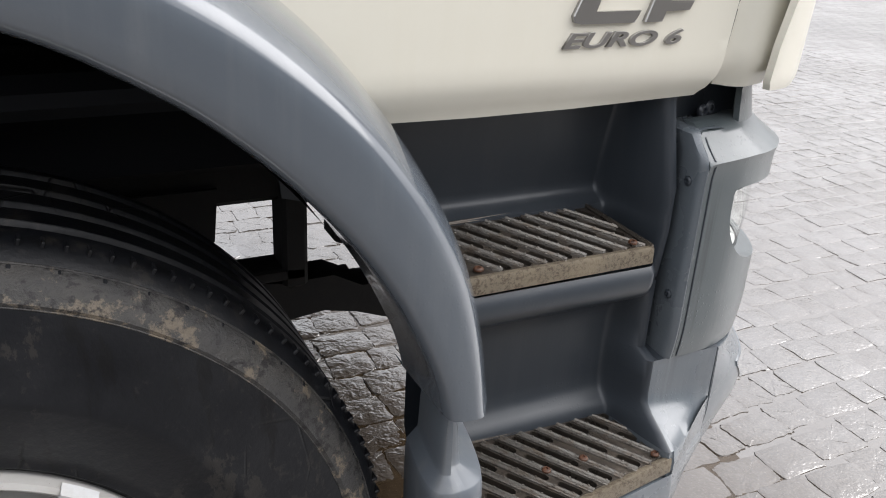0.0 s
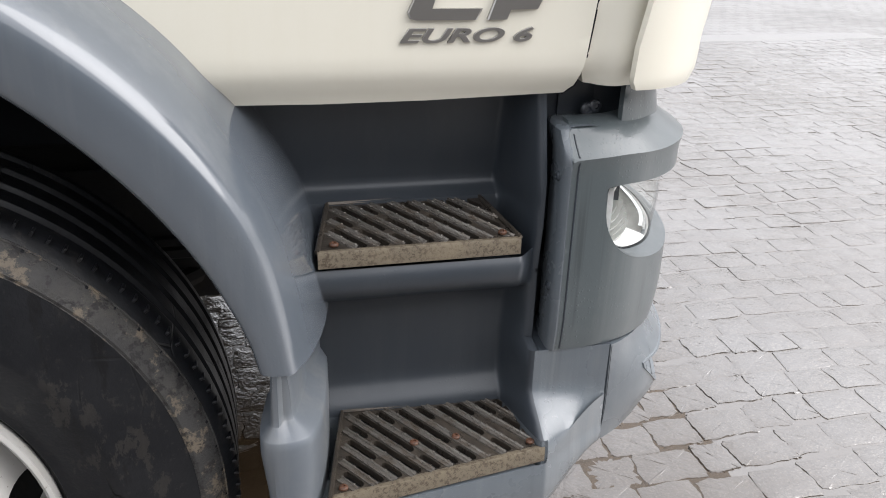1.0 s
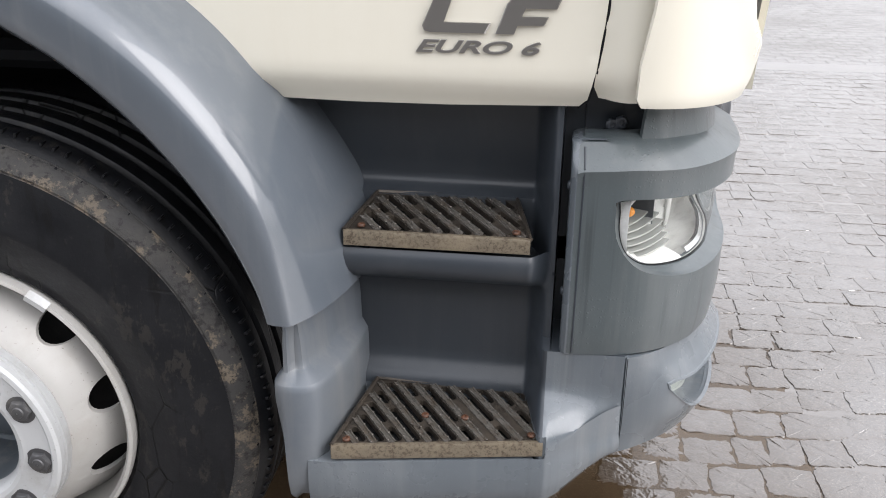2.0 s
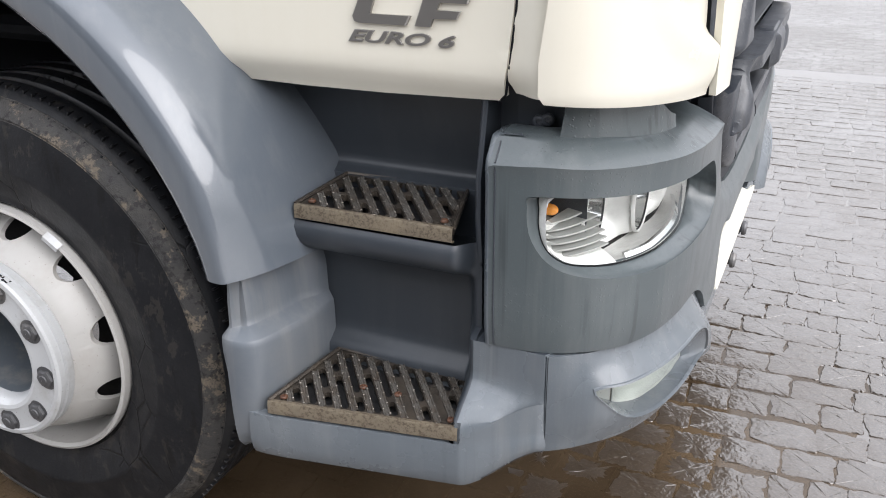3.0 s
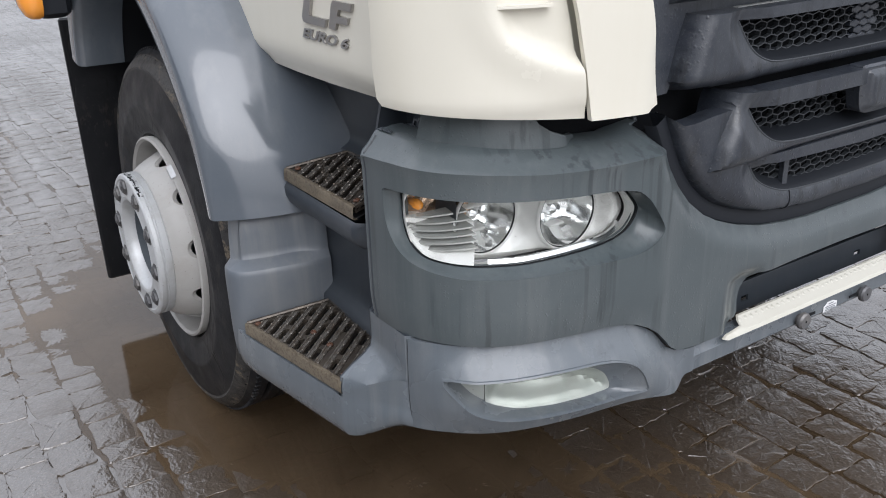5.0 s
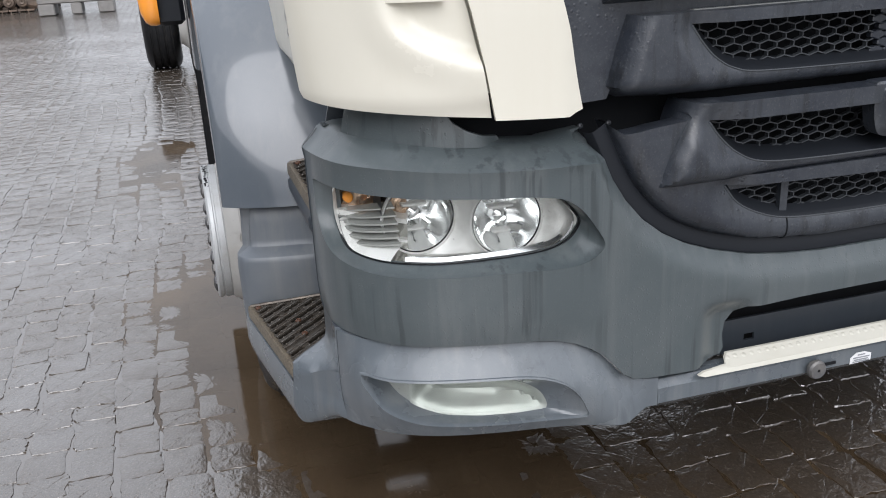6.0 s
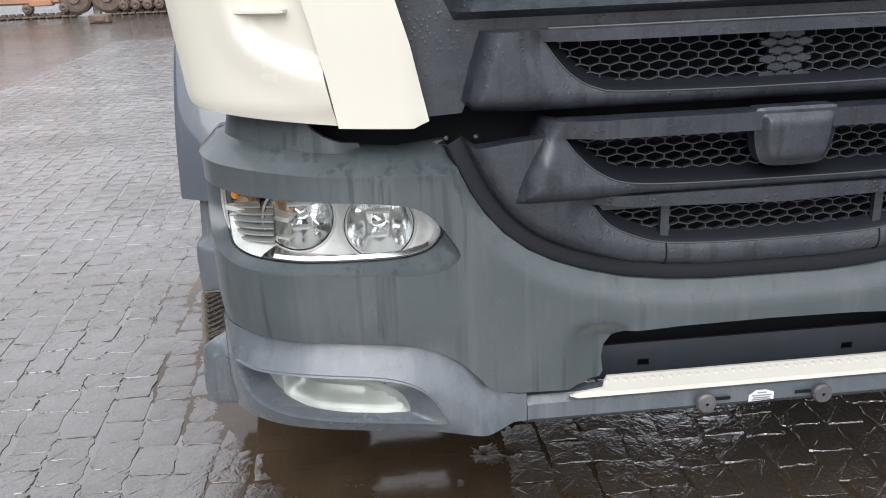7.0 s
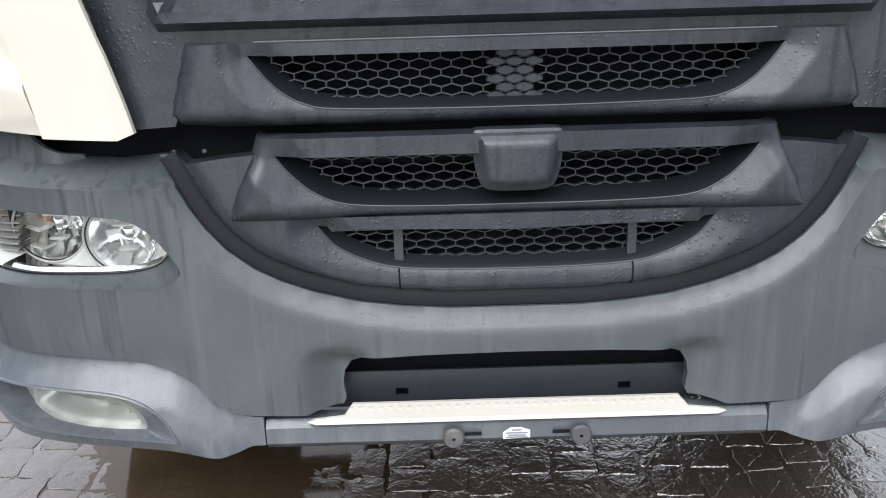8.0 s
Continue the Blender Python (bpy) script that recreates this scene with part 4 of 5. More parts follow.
mirror_part("cab_corner", sheet([(.70, 1.09), (.88, 1.085), (1.18, 1.085), (1.203, 1.088), (1.212, 1.108), (1.208, 1.22), (1.203, 1.50), (.70, 1.50)], [], .02,
                                lambda u, z, d: front(u, z, d + .050 - .040 * soft(u, 1.0, 1.10) + .020 * soft(u, 1.155, 1.20) + .02 * soft(z, 1.125, 1.085)), .015, .012), CREAM, truck, "cream cab corner behind the deflector", 40)

# ---- grille ----
WIN3 = rounded([(.345, .889), (.315, .853), (.265, .826), (.205, .810), (.10, .804), (0, .803)], 4)
WIN2 = rounded([(.402, 1.018), (.380, .990), (.342, .957), (.285, .935), (.16, .928), (0, .927)], 4)
WIN1 = rounded([(.436, 1.182), (.412, 1.150), (.386, 1.124), (.35, 1.104), (.294, 1.094), (.10, 1.090), (0, 1.090)], 4)


def bulged(edge, window, base, out, rim, sag, band=0.0):
    """Inset that swells from the lower and side edges and sinks at the window."""
    edge = [(-u, z) for u, z in reversed(edge)] + list(edge)
    win = list(window) + [(-u, z) for u, z in reversed(window)]
    def place(u, z, d):
        P = np.stack([u, z], 1)
        a, b = gap(edge, P, False), gap(win, P, False)
        i = base - out * np.sqrt(np.clip(1 - (1 - np.clip((a - band) / rim, 0, 1)) ** 2, 0, 1)) + sag * np.clip(1 - b / .05, 0, 1)
        return front(u, z, d + i)
    return place


W1 = both([(0, 1.060), (.30, 1.060), (.50, 1.064), (.557, 1.068), (.577, 1.088), (.560, 1.15), (.542, 1.203), (0, 1.203)])
W2 = both([(0, .903), (.25, .903), (.47, .902), (.496, .905), (.478, .96), (.452, 1.01), (.436, 1.052), (0, 1.052)])
w1_hole = both(list(reversed(WIN1)) + [(.436, 1.183), (0, 1.183)])
w2_hole = both(list(reversed(WIN2)) + [(.402, 1.020), (0, 1.020)])
w3_in = .206
def offset_in(edge, d):
    """The U-shaped edge moved inward (up and to the middle) by d."""
    E = arr(rounded(edge, 3))
    T = np.gradient(E, axis=0)
    T /= np.linalg.norm(T, axis=1)[:, None]
    return [(max(0.0, p[0] - t[1] * d), p[1] + t[0] * d) for p, t in zip(E, T)]


U_IN = offset_in(U_EDGE, .030)
U_IN[0] = (0, U_IN[0][1])
rows = []
for off, inset in ((-.006, .050), (-.0015, .030), (.002, .0255), (.005, .0245), (.026, .0275), (.032, .030), (.034, .06)):
    line = arr(offset_in(U_EDGE, off))
    line[0, 0] = 0
    line = np.r_[line[::-1] * (-1, 1), line[1:]]
    rows.append([tuple(p) for p in front(line[:, 0], line[:, 1], np.full(len(line), inset))])
grille = part("grille_shell", lofted(rows), BAND, truck, "dark grey plastic band round the grille", 30)
part("grille_roll", sheet(both(U_IN + [(.555, 1.008), (.50, 1.016), (.435, 1.022), (.455, .96), (.47, .912), (.46, .909), (.35, .909), (0, .909)]),
              [both(list(reversed(WIN3)) + [(.345, .890), (0, .880)])], .006,
              bulged(U_IN, WIN3, .031, .037, .045, .022), .040, .006), DARK, grille, "dusty wet dark grey grille surround", 30)
wing_low = part("grille_wing", sheet(W2, [w2_hole], .007, bulged([(0, .903), (.25, .903), (.47, .902), (.496, .905), (.478, .96), (.452, 1.01), (.436, 1.052)], WIN2, .018, .052, .036, .022), .050, .006), DARK, truck, "dark grey curved grille bar", 30)
wing_top = part("grille_wing", sheet(W1, [w1_hole], .007, bulged([(0, 1.060), (.30, 1.060), (.50, 1.064), (.557, 1.068), (.577, 1.088), (.560, 1.15), (.542, 1.203)], WIN1, .038, .056, .038, .022), .050, .006), DARK, truck, "dark grey curved grille bar", 30)


def fascia_place(u, z, d):
    i = .034 - .046 * soft(z, 1.222, 1.232) * soft(np.abs(u), .60, .565) + .030 * soft(z, 1.244, 1.252) * soft(np.abs(u), .575, .545)
    return front(u, z, d + i)


FASCIA = both([(0, 1.196), (.538, 1.196), (.560, 1.10), (.575, 1.066), (.648, 1.062), (.676, 1.19), (.708, 1.30), (.76, 1.50), (0, 1.50)])
part("upper_fascia", sheet(FASCIA, [], .016, fascia_place, .012, .011), DARK, truck, "dark grey textured fascia over the grille", 30)


def honeycomb(window, top, inset, w=.035, rise=.0143, half=.0046, t=.0020, deep=.010):
    """Flattened six-sided mesh of thin ribs that fills a window."""
    loop = both(list(reversed(window)) + [(window[0][0], top), (0, top)])
    L = arr(loop)
    L = [((u) * 1.012, z + (.003 if z > L[:, 1].mean() else -.003)) for u, z in loop]
    z0, u1 = min(z for _, z in L), max(u for u, _ in L)
    segs = []
    for r in range(-1, int((top - z0) / rise) + 2):
        for c in range(-int(u1 / w) - 2, int(u1 / w) + 3):
            x, z = c * w + (r % 2) * w / 2, z0 + r * rise
            segs += [((x + w / 2, z - half), (x + w / 2, z + half)), ((x - w / 2, z + half), (x, z + rise - half)), ((x, z + rise - half), (x + w / 2, z + half))]
    mids = arr([((a[0] + b[0]) / 2, (a[1] + b[1]) / 2) for a, b in segs])
    ok = inside(L, mids)
    datas = []
    for (a, b), k in zip(segs, ok):
        if not k:
            continue
        a, b = arr(a), arr(b)
        e = (b - a) / np.linalg.norm(b - a)
        q = arr([-e[1], e[0]]) * t / 2
        a, b = a - e * t * .3, b + e * t * .3
        c = [a - q, b - q, b + q, a + q]
        U, Z = [p[0] for p in c], [p[1] for p in c]
        f, g = front(U, Z, np.full(4, inset)), front(U, Z, np.full(4, inset + deep))
        datas.append(([tuple(p) for p in f] + [tuple(p) for p in g], [(0, 1, 2, 3), (0, 4, 5, 1), (1, 5, 6, 2), (2, 6, 7, 3), (3, 7, 4, 0)]))
    return joined(*datas)


part("mesh", honeycomb(WIN1, 1.180, .034), MESHGREY, wing_top, "black honeycomb plastic mesh", 20, False)
part("mesh", honeycomb(WIN2, 1.018, .036), MESHGREY, wing_low, "black honeycomb plastic mesh", 20, False)
part("mesh", honeycomb(WIN3, .886, .040), MESHGREY, grille, "black honeycomb plastic mesh", 20, False)


def window_ledge(window, place, top):
    """The dusty shelf inside a window's lower edge, running back to the mesh."""
    W = arr(list(window) + [(-u, z) for u, z in reversed(window)][1:])
    rows = []
    for k, up in ((0, 0), (.04, .0015), (.35, .006), (1, .017)):
        U = W[:, 0] * (1 - .035 * k)
        Z = np.minimum(W[:, 1] + up, top)
        a, b = place(W[:, 0], W[:, 1], 0.0), front(U, Z, np.full(len(W), .042))
        P = a + (b - a) * k
        P[:, 2] = Z
        rows.append([tuple(p) for p in P])
    return lofted(rows)


for win, base, host, top in ((WIN1, bulged([(0, 1.060), (.30, 1.060), (.50, 1.064), (.557, 1.068), (.577, 1.088), (.560, 1.15), (.542, 1.203)], WIN1, .038, .056, .038, .022), wing_top, 1.182),
                             (WIN2, bulged([(0, .903), (.25, .903), (.47, .902), (.496, .905), (.478, .96), (.452, 1.01), (.436, 1.052)], WIN2, .018, .052, .036, .022), wing_low, 1.019),
                             (WIN3, bulged(U_IN, WIN3, .031, .037, .045, .022), grille, .888)):
    part("window_ledge", window_ledge(win, base, top), BAND, host, "dark dusty shelf below the mesh", 30)
    # a thin paler tube paints the sky's highlight along the window's edge
    W = arr(list(win) + [(-u, z) for u, z in reversed(win)][1:])
    part("edge_highlight", tube([tuple(p) for p in base(W[:, 0], W[:, 1] - .001, -.0004)], .0016, 6), MESHGREY, host)
# filled cells in the middle of the top mesh
cells = []
for r in range(6):
    for c in (-1, 0) if r % 2 else (-1, 0, 1):
        x, z = (c + .5 if r % 2 else c) * .035 * .9, 1.102 + r * .0143
        if z < 1.178:
            hexa = [(x + .0155, z - .0035), (x + .0155, z + .0035), (x, z + .0088), (x - .0155, z + .0035), (x - .0155, z - .0035), (x, z - .0088)]
            U, Z = [p[0] for p in hexa], [p[1] for p in hexa]
            cells.append(lofted([[tuple(p) for p in front(U, Z, np.full(6, .044))], [tuple(p) for p in front(U, Z, np.full(6, .033))], [tuple(p) for p in front(arr(U) * 1 - (arr(U) - x) * .2, arr(Z) - (arr(Z) - z) * .2, np.full(6, .0315))]], True, True))
part("filled_cell", joined(*cells), DARK, wing_top, "grey filled cells of the mesh", 20)
top_bar = lambda z0, z1, u1, inset: sheet(both([(0, z0), (u1, z0), (u1 - .006, z1), (0, z1)]), [], .03, lambda u, z, d: front(u, z, d + inset), .012)
part("mesh_rail", top_bar(1.181, 1.204, .432, .016), silver("weathered_rail", (.27, .28, .275), .45, 0), wing_top, "weathered grey rail above the mesh")
part("mesh_rail", top_bar(.874, .898, .335, .030), DARK, grille, "flat dark rail above the mesh")
for s in (-1, 1):
    U = s * w3_in
    part("mesh_post", sheet([(U - .008, .805), (U + .008, .805), (U + .008, .885), (U - .008, .885)], [], .02, lambda u, z, d: front(u, z, d + .028), .012), DARK, grille)
    zz = np.linspace(.732, .808, 24)
    roll = bulged(U_IN, WIN3, .031, .037, .045, .022)(np.full(24, U), zz, 0.0)
    band = front(np.full(24, U), zz, np.full(24, .033))
    seam = [tuple(b if z < .764 else a) for a, b, z in zip(roll, band, zz)]
    part("seam", tube(seam, .0017, 6), BLACK, grille)
EMB = rounded([(0, 1.057), (.058, 1.057), (.073, 1.053), (.074, 1.03), (.071, .995), (.061, .965), (.042, .955), (0, .953)], 4)
part("emblem_cover", sheet(both(EMB), [], .008, lambda u, z, d: front(u, z, d - .026 - .020 * soft(gap(both(EMB), np.stack([u, z], 1)), 0, .022)), .03, .006), DARK, wing_low, "plain dark emblem cover with water runs", 40)

# ---- door ----
def side(inset):
    """Place on the cab's right side: x along, z up."""
    def place(x, z, d):
        x, z = np.asarray(x, float), np.asarray(z, float)
        y = 1.034 - .028 * soft(z, 1.125, 1.066) ** 1.5 - .012 * soft(z, 1.3, 1.7) - inset - d
        return np.stack([x, -y, z], 1)
    return place


DOOR = [(-.735, 1.074), (-.722, 1.068), (-.60, 1.066), (-.45, 1.067), (-.243, 1.073), (-.232, 1.080), (-.222, 1.13), (-.212, 1.22), (-.203, 1.40), (-.20, 1.50), (-1.24, 1.50), (-.90, 1.219)]
doors = mirror_part("door", sheet(DOOR, [], .018, side(0), .02, .012), CREAM, truck, "cream painted cab door", 40)
door = doors[0]


def stroke(points, z0=1.19):
    """One raised slanted letter form, chamfered."""
    c = arr(points).mean(0)
    rings = []
    for k, out in ((1.0, -.001), (1.0, .005), (.96, .0065)):
        rings.append([(c[0] + (x - c[0]) * (k if k < 1 else 1), -1.034 - out, z) for x, z in points])
    return lofted(rings, True, True)


L_FORM = [(-.485, 1.196), (-.482, 1.188), (-.474, 1.186), (-.389, 1.186), (-.381, 1.201), (-.452, 1.201), (-.436, 1.246), (-.462, 1.246)]
F_FORM = [(-.374, 1.186), (-.347, 1.186), (-.342, 1.199), (-.302, 1.200), (-.296, 1.212), (-.336, 1.212), (-.330, 1.224), (-.284, 1.224), (-.278, 1.238), (-.350, 1.238), (-.358, 1.230)]
part("badge_form", stroke(L_FORM), BADGE, door, "grey metal badge stroke", 25)
part("badge_form", stroke(F_FORM), BADGE, door, "grey metal badge stroke", 25)


def lettering(text, at, height, width, mat, parent):
    cu = bpy.data.curves.new("lettering", "FONT")
    cu.body, cu.size, cu.extrude, cu.shear, cu.bevel_depth = text, 1.0, 0.08, 0.32, 0.012
    cu.offset = 0.016
    cu.materials.append(mat)
    ob = new("lettering", cu)
    ob.parent = parent
    bpy.context.view_layer.update()
    w, h = ob.dimensions.x, 0.74
    ob.matrix_local = Matrix.Translation(at) @ pose(0, 0, 0, 90, 0, 0) @ Matrix.Diagonal((width / w, height / h, .03, 1))
    return ob


lettering("EURO 6", (-.497, -1.0355, 1.1560), .0195, .190, BADGE, door)

part("door_seam", tube([(-.244, -1.004, 1.071), (-.2295, -1.014, 1.085), (-.2195, -1.028, 1.13), (-.2095, -1.030, 1.22), (-.2005, -1.028, 1.40)], .0024, 6), BLACK, door, "dark gap along the door")

# ---- wheel arch ----
ARCH = rounded([(-.712, .758), (-.722, .80), (-.741, .848), (-.776, .918), (-.828, .996), (-.892, 1.069), (-.956, 1.127), (-1.02, 1.172), (-1.125, 1.226), (-1.27, 1.262),
                (-1.42, 1.258), (-1.56, 1.215), (-1.67, 1.14), (-1.75, 1.03), (-1.79, .92)], 4)
SECTION = [(-.002, 1.07), (.0, 1.150), (.001, 1.186), (.005, 1.200), (.013, 1.207), (.030, 1.2105), (.056, 1.2120), (.066, 1.2115), (.073, 1.2095), (.079, 1.206), (.086, 1.197), (.094, 1.181), (.101, 1.161), (.107, 1.138), (.113, 1.108),
           (.118, 1.075), (.123, 1.03), (.129, .97), (.134, .90), (.135, .86)]


def fender_data():
    A = arr(ARCH)
    T = np.gradient(A, axis=0)
    T /= np.linalg.norm(T, axis=1)[:, None]
    N = np.stack([T[:, 1], -T[:, 0]], 1)
    rows = []
    for i, (a, n) in enumerate(zip(A, N)):
        low = soft(a[1], .95, .76) * (a[0] > -1.2)
        n = arr([n[0], n[1] * (1 - low)])
        n /= np.linalg.norm(n)
        wide = 1.0 + .12 * soft(a[1], .9, 1.1)
        # the flank narrows towards the foot
        rows.append([(a[0] + n[0] * q, -y, a[1] + n[1] * q) for q, y in ((o * wide * (1 - .38 * low * min(1.0, (.135 - o) / .05)), y) for o, y in SECTION)])
    lip = [(x, y + .03 * min(1, (1.3 + y) * 0 + 1), z + .004) for x, y, z in rows[0]]
    return lofted([lip] + rows)


mirror_part("wheel_arch", fender_data(), ARCHGREY, truck, "glossy blue-grey wheel arch flare", 38)


def liner_data():
    rows = []
    for x, z in [p for p in ARCH if p[1] > .97 or p[0] < -1.2]:
        rows.append([(x - .006, -1.10, z - .004), (x - .006, -.95, z + .0), (x - .006, -.80, z)])
    return lofted(rows)


mirror_part("arch_liner", liner_data(), BLACK, truck, "black plastic wheel arch liner")


def column_data():
    base = rounded([(-.700, 1.06), (-.713, 1.130), (-.714, 1.172), (-.698, 1.190), (-.662, 1.190), (-.636, 1.168), (-.616, 1.10), (-.604, 1.03), (-.598, .97)], 4)
    P = arr(base)
    T = np.gradient(P, axis=0)
    T /= np.linalg.norm(T, axis=1)[:, None]
    N = np.stack([-T[:, 1], T[:, 0]], 1)
    if N[len(N) // 2] @ (P[len(P) // 2] - arr([-.70, 1.0])) < 0:
        N = -N
    rows = []
    for z, o in ((.764, -.060), (.755, -.045), (.70, -.036), (.668, -.034), (.652, -.032), (.6505, -.030), (.634, -.004), (.6325, -.002), (.620, .0), (.600, .001), (.52, .0), (.48, -.001), (.44, -.004), (.410, -.012), (.396, -.03), (.392, -.06)):
        k = float(soft(.62 - z, 0, .12))
        fade = np.clip((P[:, 1] - .985) / .05, 0, 1)
        Q = P + N * (o * np.where(P[:, 0] < -.69, .5, 1.0) * (.35 + .65 * fade))[:, None]
        rows.append([(x + (.010 * k if y > 1.1 and x < -.7 else 0), -y, z) for x, y in Q])
    return lofted(rows)


mirror_part("arch_column", column_data(), COLUMN, truck, "blue-grey moulded panel between wheel and steps", 55)

# ---- steps ----
PROFILE = [(1.085, .93), (1.06, .92), (1.00, .905), (.94, .892), (.912, .886), (.900, .887), (.892, .892), (.886, .902), (.880, .914), (.870, .916), (.79, .918), (.785, 1.030), (.822, 1.040), (.828, 1.050), (.818, 1.058),
           (.800, 1.058), (.785, 1.052), (.772, 1.040), (.763, 1.018), (.757, .992), (.744, .974), (.70, .966), (.665, .9655), (.655, .965), (.62, .965), (.595, .965), (.578, .967), (.566, .973), (.556, .983), (.547, .994), (.530, .996),
           (.42, .998), (.415, 1.09), (.486, 1.10), (.4885, None), (.478, None), (.46, None), (.43, None), (.408, None), (.396, None), (.391, .98)]


def step_front(x):
    return np.interp(x, [-.72, -.64, -.60, -.262, -.235, -.20, -.137, -.122, -.105], [1.188, 1.190, 1.186, 1.128, 1.112, 1.088, 1.053, 1.030, 1.005])


def well_data():
    xs = np.r_[np.linspace(-.66, -.58, 8), np.linspace(-.565, -.335, 10), np.linspace(-.325, -.250, 22), np.linspace(-.244, -.137, 12), [-.122, -.105]]
    rows = []
    for i, (z, y) in enumerate(PROFILE):
        row = []
        for x in xs:
            f = float(step_front(x))
            sr = float(soft(x, -.308, -.271))
            if y is None:
                k = (.4885 - z) / .0975
                yy = f + .004 * math.sin(min(k, 1) * math.pi) - .035 * max(0, k - .75)
            else:
                yr = 1.03 - .03 * float(soft(z, .95, 1.05)) if z > .85 else 1.02 if z > .757 else 1.02 if z > .66 else 1.050 + (f - 1.050) * float(soft(z, .585, .52))
                if z < .4:
                    yr = y
                yy = y + (yr - y) * sr
                if x > -.262 and z > .66:
                    yy = .95
                elif x > -.255 and z > .4:
                    yy = 1.050 + (f - 1.050) * float(soft(z, .585, .52))
            wide = float(soft(z, .885, .95)) * .17 * float(soft(-x, .56, .66))
            lift = .058 * float(soft(x, -.262, -.137)) * min(1.0, max(0.0, (.50 - z) / .1))
            if x > -.13:
                yy = min(yy, f - .006)
            # beside the tread the apron has no pocket
            zz = {.42: .512, .415: .504, .486: .495}.get(z, z) if x > -.262 and y is not None else z
            row.append((x - wide, -yy, zz + lift))
        rows.append(row)
    return lofted(rows)


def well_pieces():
    """The well's recesses, with their shade put into a darker grey, and the same moulding's lighter apron below and
    beside the lower step.
    """
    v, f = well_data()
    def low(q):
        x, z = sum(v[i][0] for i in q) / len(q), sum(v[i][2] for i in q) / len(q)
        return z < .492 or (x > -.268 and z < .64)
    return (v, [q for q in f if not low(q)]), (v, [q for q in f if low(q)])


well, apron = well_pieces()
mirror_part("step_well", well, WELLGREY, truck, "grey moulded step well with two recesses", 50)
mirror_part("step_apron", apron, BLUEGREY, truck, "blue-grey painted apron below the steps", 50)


def tread(corners, zf, zb, phase, screws):
    """A slotted cast plate with slanted ribs and a tan front edge. corners: front left, front right, back right, back left in plan."""
    fl, fr, br, bl = [arr(c) for c in corners]
    def top(x, y, d):
        x, y = np.asarray(x, float), np.asarray(y, float)
        yf = np.interp(x, [fl[0], fr[0]], [fl[1], fr[1]])
        k = np.clip((y - yf) / (bl[1] - fl[1]), 0, 1)
        return np.stack([x, y, zf + (zb - zf) * k - d], 1)
    outline = [tuple(fl), tuple(fr), tuple(br + (-.004, -.006)), tuple(br + (-.012, 0)), tuple(bl + (.012, 0)), tuple(bl + (.004, -.006))]
    run = arr([.625, -.78])
    across = arr([.78, .625])
    centre = (fl + fr + br + bl) / 4
    inner = [tuple(centre + (arr(p) - centre) * .93) for p in outline]
    holes, ribs = [], []
    rnd = random.Random(phase)
    pitch, w = .0272, .0062
    for k in range(-11, 12):
        o = centre + across * (k * pitch + .006)
        ts = np.linspace(-.26, .26, 261)
        ok = inside(inner, [tuple(o + run * q) for q in ts])
        if ok.sum() > 12:
            t0, t1 = ts[ok][0] + .004, ts[ok][-1] - .004
            short = .040 if k % 2 else t1 - t0 - .054
            spans = [(t0, t1)] if t1 - t0 < .09 else [(t0, t0 + short), (t0 + short + .014, t1)]
            for q0, q1 in spans:
                a, b = o + run * q0, o + run * q1
                e = [tuple(a + run * w * (1 - math.cos(q)) + across * w * math.sin(q)) for q in np.linspace(-math.pi / 2, math.pi / 2, 5)]
                e += [tuple(b - run * w * (1 - math.cos(q)) - across * w * math.sin(q)) for q in np.linspace(-math.pi / 2, math.pi / 2, 5)]
                if not any(gap([a, b], [arr(s)], False)[0] < .0125 for s in screws):
                    holes.append(e)
        r0 = centre + across * ((k + .5) * pitch + .006)
        line = [r0 + run * s for s in np.linspace(-.25, .25, 101)]
        ok = inside([tuple(centre + (arr(p) - centre) * .955) for p in outline], line)
        line = [p for p, q in zip(line, ok) if q]
        if len(line) > 6:
            L = arr(line)
            for half in (L,):
                rows = []
                for off, h in ((-.0066, -.001), (-.0058, .0030), (-.0040, .0034), (-.0024, .0008), (.0024, .0008), (.0040, .0034), (.0058, .0030), (.0066, -.001)):
                    P = half + across * off
                    rows.append([tuple(p) for p in top(P[:, 0], P[:, 1], np.full(len(P), -h))])
                ribs.append(lofted(rows))
            for i, p in enumerate(L[2::3]):
                p = p + across * (.0049 if i % 2 else -.0049)
                q = top([p[0]], [p[1]], [-.0032])[0]
                ribs.append(lofted([[(q[0] + r * math.cos(a), q[1] + r * math.sin(a), q[2] + h) for a in np.linspace(0, 2 * math.pi, 6, endpoint=False)] for r, h in ((.0024, 0), (.0017, .0012), (.0004, .0016))], True))
    plate = part("step_tread", sheet(outline, holes, .012, top, .010, .008), TREAD, truck, "rusted metal step tread with slanted slots", 40)
    part("ribs", joined(*ribs), RIBS, plate, "worn bright slanted ribs", 40)
    E = arr([fl + (fr - fl) * k for k in np.linspace(0, 1, 24)])
    rows = []
    for o, dz in ((.008, .0005), (.002, .0035), (-.004, .003), (-.006, -.002), (-.0065, -.0225), (-.003, -.0245), (.004, -.023)):
        rows.append([(p[0], p[1] + o, zf + dz) for p in E])
    part("tread_edge", lofted(rows), TREADEDGE, plate, "tan gritty front edge")
    rim = [tuple(fl), tuple(bl + (.006, 0)), tuple(br + (-.006, 0)), tuple(fr)]
    R = arr(resample(rim, .02, False))
    part("tread_rim", tube([tuple(p) for p in top(R[:, 0], R[:, 1], np.full(len(R), -.002))], .0042, 6), TREAD, plate)
